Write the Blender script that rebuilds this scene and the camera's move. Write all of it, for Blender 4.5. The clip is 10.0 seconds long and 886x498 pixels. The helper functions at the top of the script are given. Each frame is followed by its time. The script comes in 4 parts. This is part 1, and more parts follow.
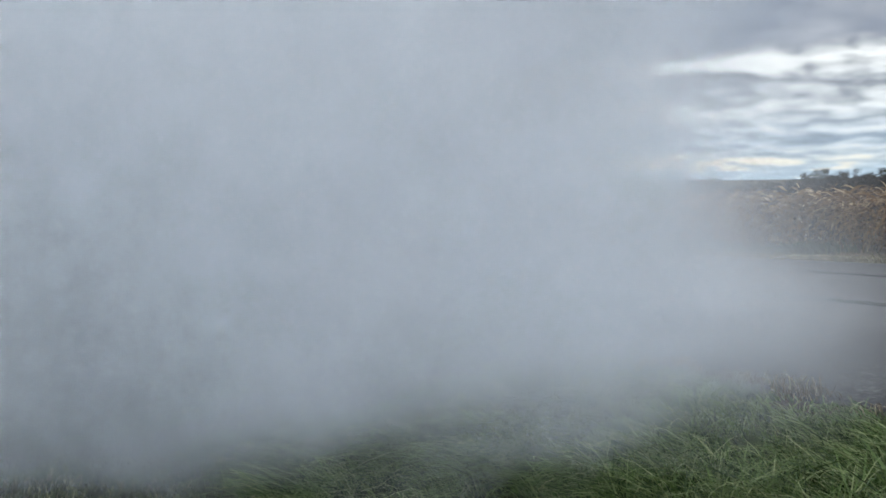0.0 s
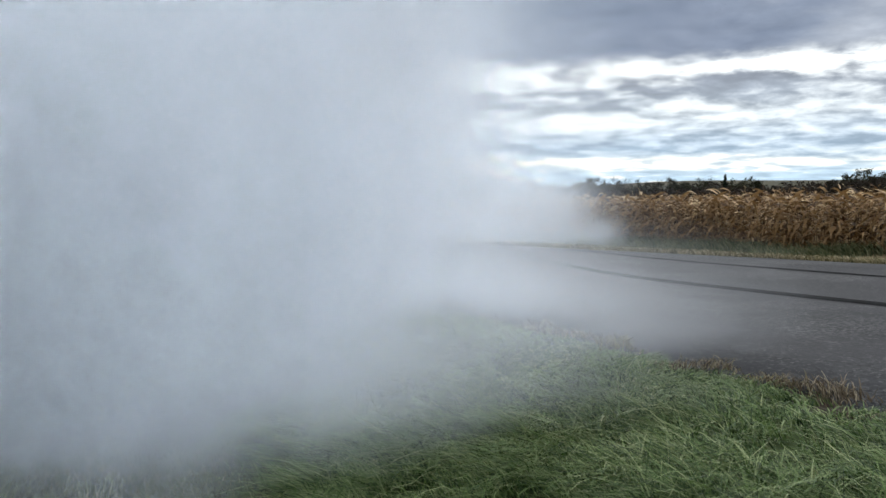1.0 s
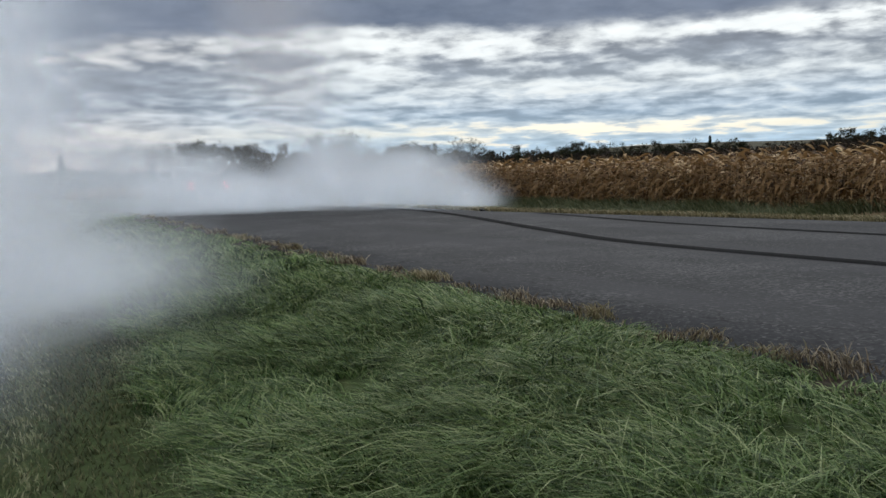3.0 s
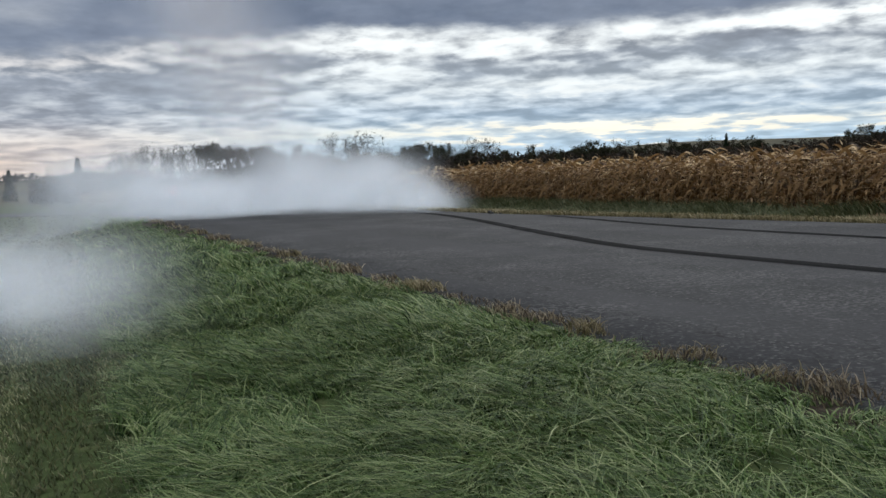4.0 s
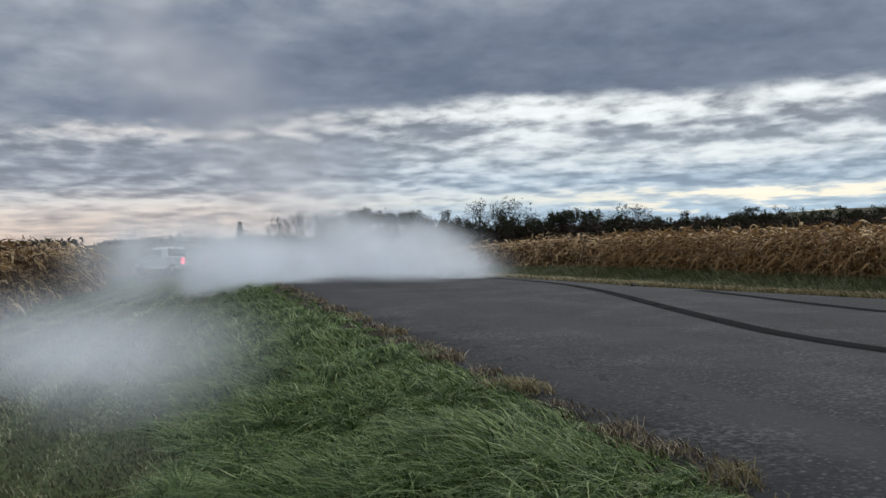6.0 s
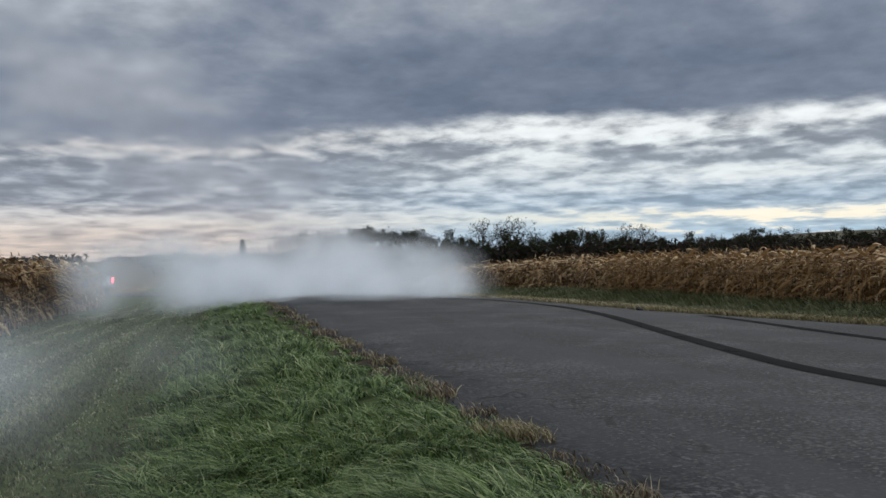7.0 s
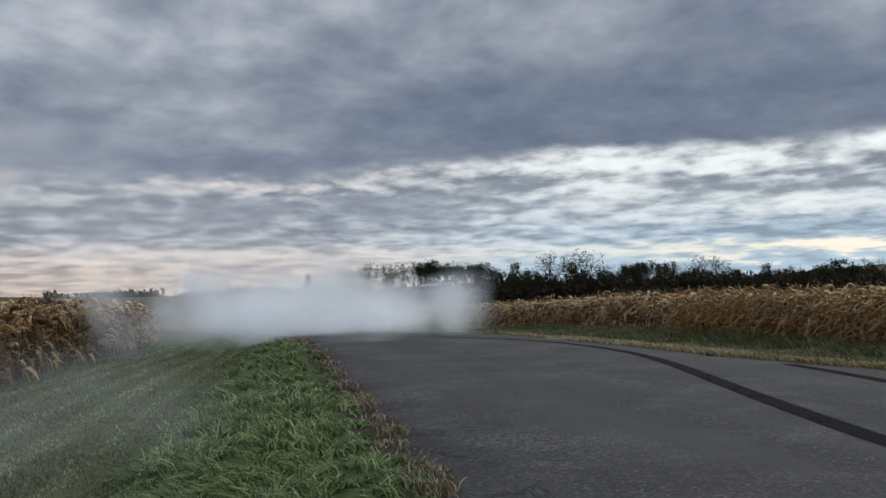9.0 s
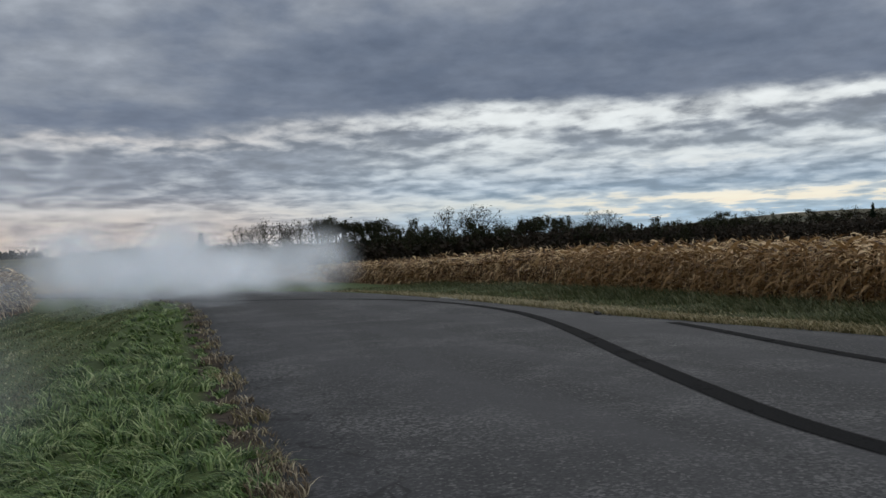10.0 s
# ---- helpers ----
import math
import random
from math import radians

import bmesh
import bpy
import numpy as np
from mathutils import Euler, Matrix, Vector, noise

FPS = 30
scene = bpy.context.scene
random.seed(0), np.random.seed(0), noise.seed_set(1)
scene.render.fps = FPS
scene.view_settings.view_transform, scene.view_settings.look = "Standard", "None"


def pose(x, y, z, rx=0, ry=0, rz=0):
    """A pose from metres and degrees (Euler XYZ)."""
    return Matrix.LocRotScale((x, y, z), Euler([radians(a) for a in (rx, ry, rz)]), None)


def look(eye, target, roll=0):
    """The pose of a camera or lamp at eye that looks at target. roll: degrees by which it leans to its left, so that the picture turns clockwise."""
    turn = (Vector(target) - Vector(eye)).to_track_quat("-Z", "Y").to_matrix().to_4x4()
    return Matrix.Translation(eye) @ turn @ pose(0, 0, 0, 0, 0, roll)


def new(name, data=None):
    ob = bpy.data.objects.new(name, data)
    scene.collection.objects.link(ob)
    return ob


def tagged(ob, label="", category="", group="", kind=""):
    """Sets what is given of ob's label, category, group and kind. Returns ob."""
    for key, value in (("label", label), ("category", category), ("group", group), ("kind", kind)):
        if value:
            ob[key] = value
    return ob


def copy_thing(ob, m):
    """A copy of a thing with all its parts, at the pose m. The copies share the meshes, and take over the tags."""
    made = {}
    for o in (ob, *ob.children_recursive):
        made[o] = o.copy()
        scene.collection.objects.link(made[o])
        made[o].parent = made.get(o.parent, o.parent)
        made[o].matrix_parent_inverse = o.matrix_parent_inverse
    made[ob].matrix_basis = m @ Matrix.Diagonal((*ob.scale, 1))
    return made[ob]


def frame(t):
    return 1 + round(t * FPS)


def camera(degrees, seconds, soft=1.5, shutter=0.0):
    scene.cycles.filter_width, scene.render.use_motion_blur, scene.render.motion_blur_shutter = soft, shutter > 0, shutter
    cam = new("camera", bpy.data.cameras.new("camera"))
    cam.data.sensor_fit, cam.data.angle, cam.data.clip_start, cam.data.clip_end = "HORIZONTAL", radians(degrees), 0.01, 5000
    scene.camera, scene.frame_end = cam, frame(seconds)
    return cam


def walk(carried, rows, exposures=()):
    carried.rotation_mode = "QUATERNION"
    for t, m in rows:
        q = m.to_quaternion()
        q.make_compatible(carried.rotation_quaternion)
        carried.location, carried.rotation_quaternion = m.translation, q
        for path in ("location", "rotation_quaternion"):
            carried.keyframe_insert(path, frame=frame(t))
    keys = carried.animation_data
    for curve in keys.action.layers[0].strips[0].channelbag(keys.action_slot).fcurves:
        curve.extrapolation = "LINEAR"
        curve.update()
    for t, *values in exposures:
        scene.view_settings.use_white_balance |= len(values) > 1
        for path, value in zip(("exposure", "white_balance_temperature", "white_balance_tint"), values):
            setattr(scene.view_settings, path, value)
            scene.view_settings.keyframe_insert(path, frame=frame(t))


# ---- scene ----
cam = camera(56.1, 10.0)
PATH = [
    (0, (-3.800, -0.500, 1.020), (-2.822, 1.242, 0.922), -0.6),
    (0.5, (-3.800, -0.500, 1.020), (-2.885, 1.276, 0.924), -0.6),
    (1, (-3.800, -0.500, 1.020), (-2.894, 1.280, 0.919), -0.2),
    (1.5, (-3.760, -0.480, 1.010), (-2.856, 1.300, 0.896), -0.4),
    (2, (-3.660, -0.370, 0.980), (-2.763, 1.412, 0.832), -0.8),
    (2.5, (-3.530, -0.170, 0.957), (-2.588, 1.585, 0.781), -1.3),
    (4, (-3.124, 0.001, 1.032), (-2.227, 1.780, 0.854), -1.8),
    (4.5, (-2.927, 0.213, 1.051), (-1.987, 1.975, 0.942), -2.0),
    (5, (-2.706, 0.475, 1.041), (-1.856, 2.284, 0.974), -1.6),
    (5.5, (-2.433, 0.805, 1.071), (-1.828, 2.711, 1.023), -2.1),
    (7, (-1.921, 1.752, 1.140), (-1.356, 3.670, 1.173), -0.8),
    (7.5, (-1.701, 2.171, 1.183), (-1.169, 4.098, 1.238), -0.9),
    (8, (-1.496, 2.556, 1.185), (-1.059, 4.504, 1.308), -0.8),
    (8.5, (-1.262, 2.771, 1.224), (-0.898, 4.732, 1.366), -1.2),
    (9, (-1.007, 3.128, 1.292), (-0.601, 5.083, 1.407), -1.0),
    (9.5, (-0.754, 3.447, 1.299), (-0.311, 5.395, 1.386), -0.8),
    (10, (-0.543, 3.707, 1.419), (0.092, 5.603, 1.421), -1.9),
]
walk(cam, [(t, look(eye, target, roll)) for t, eye, target, roll in PATH], [(0, 0.2), (0.5, 0.4), (1.0, 0.48), (1.5, 0.2), (2.0, 0.0), (4.0, 0.15), (5.0, 0.12), (5.5, 0.05), (7.0, -0.05), (8.0, 0.0), (9.0, -0.05), (10, -0.2)])

# ---- world, sun, exposure ----
scene.cycles.transparent_max_bounces = 256
scene.view_settings.exposure = 0.0

SUN_AZ, SUN_EL = 38.0, 24.0   # degrees right of +y, above the horizon

world = bpy.data.worlds.new("overcast_sky")
scene.world = world
world.use_nodes = True


class Nodes:
    """Short hand for building a node tree."""

    def __init__(self, tree):
        self.t = tree
        tree.nodes.clear()

    def n(self, kind, ins=None, **props):
        nd = self.t.nodes.new(kind)
        for k, v in props.items():
            if k == "op":
                nd.operation = v
            elif k == "dims":
                nd.noise_dimensions = v
            elif k == "blend":
                nd.data_type = "RGBA"
                nd.blend_type = v
            elif k == "feature":
                nd.feature = v
            elif k == "sky":
                nd.sky_type = v
            elif k == "interp":
                nd.interpolation_type = v
        for k, v in (ins or {}).items():
            sock = nd.inputs[k]
            if isinstance(v, bpy.types.NodeSocket):
                self.t.links.new(v, sock)
            else:
                sock.default_value = v
        return nd

    def math(self, op, a, b=0.0, c=0.0):
        return self.n("ShaderNodeMath", {0: a, 1: b, 2: c}, op=op).outputs[0]

    def noise(self, vec, scale, detail=4.0, rough=0.55, warp=0.0):
        return self.n("ShaderNodeTexNoise", {"Vector": vec, "Scale": scale, "Detail": detail, "Roughness": rough, "Distortion": warp}).outputs[0]

    def ramp(self, fac, stops, mode="LINEAR"):
        nd = self.n("ShaderNodeValToRGB", {0: fac})
        cr = nd.color_ramp
        cr.interpolation = mode
        while len(cr.elements) < len(stops):
            cr.elements.new(0.5)
        for el, (p, c) in zip(cr.elements, stops):
            el.position = p
            el.color = (*c, 1) if len(c) == 3 else c
        return nd.outputs[0]

    def mix(self, fac, a, b, blend="MIX"):
        nd = self.n("ShaderNodeMix", blend=blend)
        for sock, v in ((nd.inputs[0], fac), (nd.inputs[6], a), (nd.inputs[7], b)):
            if isinstance(v, bpy.types.NodeSocket):
                self.t.links.new(v, sock)
            else:
                sock.default_value = v if not isinstance(v, tuple) or len(v) == 4 else (*v, 1)
        return nd.outputs[2]

    def smooth(self, v, lo, hi, to0=0.0, to1=1.0):
        return self.n("ShaderNodeMapRange", {0: v, 1: lo, 2: hi, 3: to0, 4: to1}, interp="SMOOTHSTEP").outputs[0]


# cloud masses (+) and breaks (-) in the deck: azimuth, elevation, half width, half height in degrees, weight
MASSES = [
    (8.0, 6.3, 9.0, 1.1, 0.26), (-7.0, 5.2, 10.0, 1.0, 0.20), (18.6, 7.9, 3.2, 0.5, 0.20), (28.5, 6.8, 3.8, 0.7, 0.24),
    (37.0, 7.4, 3.6, 0.8, 0.18), (47.0, 7.7, 7.0, 0.8, 0.30), (40.0, 3.9, 16.0, 0.5, 0.20), (-2.0, 7.5, 8.0, 0.35, -0.26),
    (22.0, 8.6, 7.0, 0.5, -0.26), (24.0, 7.0, 2.6, 0.8, -0.20), (33.0, 8.4, 6.0, 0.45, -0.24), (52.0, 8.9, 9.0, 0.35, -0.34),
    (-6.0, 2.9, 11.0, 0.55, -0.24), (20.0, 3.0, 16.0, 0.5, -0.16), (43.0, 2.8, 12.0, 0.4, -0.22), (38.0, 5.5, 9.0, 0.5, -0.16),
]


def build_sky():
    N = Nodes(world.node_tree)
    way = N.n("ShaderNodeTexCoord").outputs["Generated"]
    sep = N.n("ShaderNodeSeparateXYZ", {0: way})
    x, y, z = sep.outputs
    up = N.math("MAXIMUM", z, 0.0)
    deg = 180.0 / math.pi
    az = N.math("MULTIPLY", N.math("ARCTAN2", x, y), deg)
    el = N.math("MULTIPLY", N.math("ARCSINE", up), deg)
    # the deck foreshortens towards the horizon
    row = N.math("MULTIPLY", N.math("LOGARITHM", N.math("ADD", up, 0.05), math.e), 4.2)
    deck = N.n("ShaderNodeCombineXYZ", {0: N.math("MULTIPLY", az, 0.105), 1: row, 2: 0.0}).outputs[0]
    big = N.noise(deck, 0.55, 3.0, 0.5)
    mid = N.noise(deck, 1.5, 7.0, 0.50, 0.15)
    puff = N.noise(N.n("ShaderNodeVectorMath", {0: deck, 1: (1.25, 1.0, 1.0)}, op="MULTIPLY").outputs[0], 3.1, 6.0, 0.50, 0.2)
    fine = N.noise(deck, 4.5, 5.0, 0.55)
    wa = N.math("MULTIPLY", N.math("SUBTRACT", N.noise(deck, 2.6, 5.0, 0.6), 0.5), 7.0)
    we = N.math("MULTIPLY", N.math("SUBTRACT", N.noise(N.n("ShaderNodeVectorMath", {0: deck, 1: (7.3, 2.1, 4.0)}, op="ADD").outputs[0], 2.4, 5.0, 0.6), 0.5), 2.2)
    we = N.math("MULTIPLY", we, N.smooth(el, 0.5, 8.0, 0.35, 1.0))
    azw, elw = N.math("ADD", az, wa), N.math("ADD", el, we)

    def mass(a, e, w, h):
        u = N.math("DIVIDE", N.math("SUBTRACT", azw, a), w)
        v = N.math("DIVIDE", N.math("SUBTRACT", elw, e), h)
        return N.math("EXPONENT", N.math("MULTIPLY", N.math("ADD", N.math("MULTIPLY", u, u), N.math("MULTIPLY", v, v)), -1.0))

    # how much grey cloud stands before the bright breaks, below the bank
    left = N.smooth(az, 22.0, 0.0)
    cover = N.math("ADD", N.math("MULTIPLY", N.math("SUBTRACT", mid, 0.5), 0.55), N.math("MULTIPLY", N.math("SUBTRACT", puff, 0.5), 1.15))
    cover = N.math("ADD", cover, N.math("MULTIPLY", left, 0.08))
    for a, e, w, h, k in MASSES:
        cover = N.math("ADD", cover, N.math("MULTIPLY", mass(a, e, w, h), k))
    cover = N.smooth(cover, -0.30, 0.27)
    e30 = N.math("DIVIDE", el, 30.0)
    gap_r = N.ramp(e30, [(0.0, (0.52, 0.62, 0.70)), (0.06, (0.50, 0.64, 0.76)), (0.095, (0.80, 0.81, 0.77)), (0.14, (0.72, 0.78, 0.84)), (0.20, (0.86, 0.88, 0.88)), (0.30, (0.96, 0.96, 0.94))])
    gap_l = N.ramp(e30, [(0.0, (0.86, 0.64, 0.50)), (0.06, (0.84, 0.68, 0.57)), (0.11, (0.78, 0.73, 0.70)), (0.18, (0.66, 0.68, 0.70)), (0.26, (0.80, 0.74, 0.71))])
    grey_r = N.ramp(e30, [(0.0, (0.50, 0.58, 0.64)), (0.07, (0.42, 0.53, 0.63)), (0.13, (0.33, 0.41, 0.50)), (0.2, (0.37, 0.41, 0.46)), (0.28, (0.27, 0.29, 0.335))])
    grey_l = N.ramp(e30, [(0.0, (0.62, 0.49, 0.42)), (0.08, (0.46, 0.41, 0.41)), (0.14, (0.31, 0.33, 0.38)), (0.28, (0.265, 0.29, 0.34))])
    roll = N.smooth(puff, 0.3, 0.7, 1.22, 0.84)
    lumps = N.n("ShaderNodeCombineXYZ", {0: roll, 1: roll, 2: roll}).outputs[0]
    grey_r, grey_l = N.mix(1.0, grey_r, lumps, "MULTIPLY"), N.mix(1.0, grey_l, lumps, "MULTIPLY")
    low = N.mix(cover, N.mix(left, gap_r, gap_l), N.mix(left, grey_r, grey_l))
    # the dark bank over it, with its ragged lower edge
    edge = N.ramp(N.math("DIVIDE", N.math("ADD", az, 20.0), 80.0), [(0.0, (0.77,) * 3), (0.27, (0.78,) * 3), (0.36, (0.88,) * 3), (0.46, (0.955,) * 3), (0.56, (0.975,) * 3), (0.64, (0.925,) * 3), (0.75, (0.975,) * 3), (0.84, (0.945,) * 3), (1.0, (0.985,) * 3)])
    over = N.math("SUBTRACT", N.math("ADD", el, N.math("MULTIPLY", we, 0.75)), N.math("MULTIPLY", edge, 10.0))
    thick = N.math("ADD", N.math("MULTIPLY", N.math("SUBTRACT", mid, 0.5), 1.15), N.math("MULTIPLY", N.math("SUBTRACT", big, 0.5), 1.2))
    thick = N.math("ADD", N.math("ADD", thick, N.math("MULTIPLY", N.math("SUBTRACT", fine, 0.5), 0.12)), 0.50)
    for a, e, w, h, k in ((22.0, 11.8, 15.0, 2.4, -0.42), (36.0, 14.5, 13.0, 3.4, -0.30), (-2.0, 9.2, 12.0, 1.0, -0.22), (13.0, 15.5, 14.0, 3.0, -0.16), (-12.0, 16.5, 10.0, 3.6, 0.36), (2.0, 18.0, 14.0, 4.0, 0.22)):
        thick = N.math("ADD", thick, N.math("MULTIPLY", mass(a, e, w, h), k))
    bank = N.ramp(thick, [(0.0, (0.155, 0.185, 0.250)), (0.35, (0.220, 0.250, 0.318)), (0.65, (0.330, 0.352, 0.405)), (1.0, (0.53, 0.55, 0.60))])
    bank = N.mix(N.smooth(el, 24.0, 60.0), bank, (1.15, 1.18, 1.22))
    tone = N.mix(N.smooth(over, -0.45, 0.75), low, bank)
    mott = N.smooth(fine, 0.2, 0.8, 0.93, 1.07)
    tone = N.mix(1.0, tone, N.n("ShaderNodeCombineXYZ", {0: N.math("MULTIPLY", mott, 0.95), 1: mott, 2: N.math("MULTIPLY", mott, 1.03)}).outputs[0], "MULTIPLY")
    # clear sky low in the gaps
    sky = N.n("ShaderNodeTexSky", sky="NISHITA")
    sky.sun_disc = False
    sky.sun_elevation, sky.sun_rotation = radians(SUN_EL), radians(SUN_AZ)
    clear = N.n("ShaderNodeBackground", {0: sky.outputs[0], 1: 0.06})
    cloud = N.n("ShaderNodeBackground", {0: tone, 1: 1.0})
    gap = N.math("MULTIPLY", N.math("MULTIPLY", N.smooth(cover, 0.4, 0.0), N.smooth(el, 7.0, 2.0)), N.smooth(az, 15.0, 35.0))
    both = N.n("ShaderNodeMixShader", {0: N.math("MULTIPLY", gap, 0.3)})
    N.t.links.new(cloud.outputs[0], both.inputs[1])
    N.t.links.new(clear.outputs[0], both.inputs[2])
    N.n("ShaderNodeOutputWorld", {0: both.outputs[0]})


build_sky()

sun = new("sun", bpy.data.lights.new("sun", "SUN"))
sun.data.energy, sun.data.angle, sun.data.color = 0.5, radians(40), (1.0, 0.95, 0.88)
sun.matrix_world = look((0, 0, 0), (-math.sin(radians(SUN_AZ)) * math.cos(radians(SUN_EL)), -math.cos(radians(SUN_AZ)) * math.cos(radians(SUN_EL)), -math.sin(radians(SUN_EL))))


# ---- materials ----
def material(name):
    m = bpy.data.materials.new(name)
    m.use_nodes = True
    return m, Nodes(m.node_tree)


def finish(N, colour, rough=0.8, height=None, bump=0.3, dist=0.01, metal=0.0, spec=0.3, through_light=0.0):
    ins = {"Base Color": colour, "Roughness": rough, "Metallic": metal, "Specular IOR Level": spec}
    if height is not None:
        ins["Normal"] = N.n("ShaderNodeBump", {"Strength": bump, "Distance": dist, "Height": height}).outputs[0]
    out = N.n("ShaderNodeBsdfPrincipled", ins).outputs[0]
    if through_light:
        tr = N.n("ShaderNodeBsdfTranslucent", {"Color": colour}).outputs[0]
        ms = N.n("ShaderNodeMixShader", {0: through_light})
        N.t.links.new(out, ms.inputs[1])
        N.t.links.new(tr, ms.inputs[2])
        out = ms.outputs[0]
    N.n("ShaderNodeOutputMaterial", {0: out})


def mat_ground():
    m, N = material("turf_soil")
    p = N.n("ShaderNodeNewGeometry").outputs["Position"]
    a = N.noise(p, 0.35, 5.0)
    b = N.noise(p, 9.0, 6.0, 0.65)
    near = N.ramp(b, [(0.3, (0.030, 0.040, 0.014)), (0.55, (0.062, 0.085, 0.030)), (0.75, (0.12, 0.12, 0.055))])
    field = N.ramp(a, [(0.3, (0.13, 0.09, 0.05)), (0.6, (0.19, 0.14, 0.08))])
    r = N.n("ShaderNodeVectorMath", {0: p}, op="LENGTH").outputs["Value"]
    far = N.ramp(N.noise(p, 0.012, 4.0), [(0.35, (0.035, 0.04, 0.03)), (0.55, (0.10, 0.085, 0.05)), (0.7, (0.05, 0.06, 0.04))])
    sx = N.n("ShaderNodeSeparateXYZ", {0: p}).outputs[0]
    infield = N.math("MAXIMUM", N.smooth(sx, 12.0, 12.6), N.smooth(sx, -6.9, -7.4))
    c = N.mix(infield, near, field)
    # bare crumbled soil beside the asphalt
    soil = N.math("MULTIPLY", N.smooth(sx, -0.28, -0.12), N.smooth(sx, 0.6, 0.4))
    c = N.mix(soil, c, N.ramp(b, [(0.35, (0.022, 0.017, 0.013)), (0.6, (0.060, 0.046, 0.034)), (0.78, (0.17, 0.145, 0.12))]))
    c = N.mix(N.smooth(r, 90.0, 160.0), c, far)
    finish(N, c, 0.95, b, 0.6, 0.03, spec=0.1)
    return m


def mat_asphalt():
    m, N = material("worn_asphalt")
    p = N.n("ShaderNodeNewGeometry").outputs["Position"]
    stone = N.n("ShaderNodeTexVoronoi", {"Vector": p, "Scale": 48.0})
    chip = N.n("ShaderNodeSeparateColor", {0: stone.outputs["Color"]}).outputs[0]
    chips = N.ramp(chip, [(0.0, (0.030, 0.0295, 0.0305)), (0.75, (0.046, 0.045, 0.046)), (0.93, (0.072, 0.070, 0.068)), (1.0, (0.13, 0.125, 0.12))])
    stretched = N.n("ShaderNodeVectorMath", {0: p, 1: (1.0, 0.16, 1.0)}, op="MULTIPLY").outputs[0]
    wear = N.noise(stretched, 0.9, 6.0, 0.6, 0.3)
    stain = N.noise(p, 0.28, 5.0, 0.6)
    fine = N.noise(p, 24.0, 5.0, 0.7)
    c = N.mix(N.smooth(wear, 0.38, 0.62, 0.0, 0.7), chips, (0.060, 0.058, 0.060))
    c = N.mix(N.smooth(stain, 0.5, 0.75, 0.0, 0.55), c, (0.027, 0.026, 0.027))
    raw = N.math("MULTIPLY", N.smooth(N.noise(p, 0.55, 4.0, 0.65), 0.46, 0.62), N.smooth(fine, 0.48, 0.60, 0.0, 0.8))
    c = N.mix(raw, c, (0.135, 0.13, 0.127))
    # cracks towards the broken edge of the lane
    wob = N.n("ShaderNodeVectorMath", {0: p, 1: N.n("ShaderNodeTexNoise", {"Vector": p, "Scale": 2.3, "Detail": 4.0}).outputs["Color"]}, op="ADD").outputs[0]
    sl = N.n("ShaderNodeVectorMath", {0: wob, 1: (1.5, 0.45, 1.0)}, op="MULTIPLY").outputs[0]
    crack = N.n("ShaderNodeTexVoronoi", {"Vector": sl, "Scale": 1.0}, feature="DISTANCE_TO_EDGE").outputs["Distance"]
    sx = N.n("ShaderNodeSeparateXYZ", {0: p}).outputs[0]
    cm = N.math("MULTIPLY", N.smooth(crack, 0.030, 0.008), N.smooth(sx, 1.7, 0.9))
    cm = N.math("MULTIPLY", cm, N.smooth(N.noise(p, 0.7, 3.0), 0.4, 0.55))
    c = N.mix(N.math("MULTIPLY", cm, 0.6), c, (0.018, 0.017, 0.016))
    h = N.math("SUBTRACT", N.math("ADD", N.math("MULTIPLY", stone.outputs["Distance"], -0.6), N.math("MULTIPLY", fine, 0.5)), cm)
    finish(N, c, 0.9, h, 0.4, 0.006, spec=0.16)
    return m


def mat_rubber_mark():
    m, N = material("rubber_on_asphalt")
    p = N.n("ShaderNodeNewGeometry").outputs["Position"]
    uv = N.n("ShaderNodeSeparateXYZ", {0: N.n("ShaderNodeUVMap").outputs[0]})
    across = N.math("ABSOLUTE", N.math("SUBTRACT", uv.outputs[0], 0.5))
    fine = N.noise(p, 45.0, 4.0, 0.7)
    cover = N.smooth(N.math("ADD", across, N.math("MULTIPLY", N.math("SUBTRACT", fine, 0.5), 0.25)), 0.5, 0.34)
    cover = N.math("MULTIPLY", cover, N.smooth(N.noise(p, 2.0, 3.0), 0.2, 0.45, 0.75, 0.97))
    c = N.ramp(fine, [(0.3, (0.005, 0.005, 0.005)), (0.7, (0.016, 0.016, 0.017))])
    pr = N.n("ShaderNodeBsdfPrincipled", {"Base Color": c, "Roughness": 0.95, "Specular IOR Level": 0.04}).outputs[0]
    tr = N.n("ShaderNodeBsdfTransparent").outputs[0]
    ms = N.n("ShaderNodeMixShader", {0: cover})
    N.t.links.new(tr, ms.inputs[1])
    N.t.links.new(pr, ms.inputs[2])
    N.n("ShaderNodeOutputMaterial", {0: ms.outputs[0]})
    return m


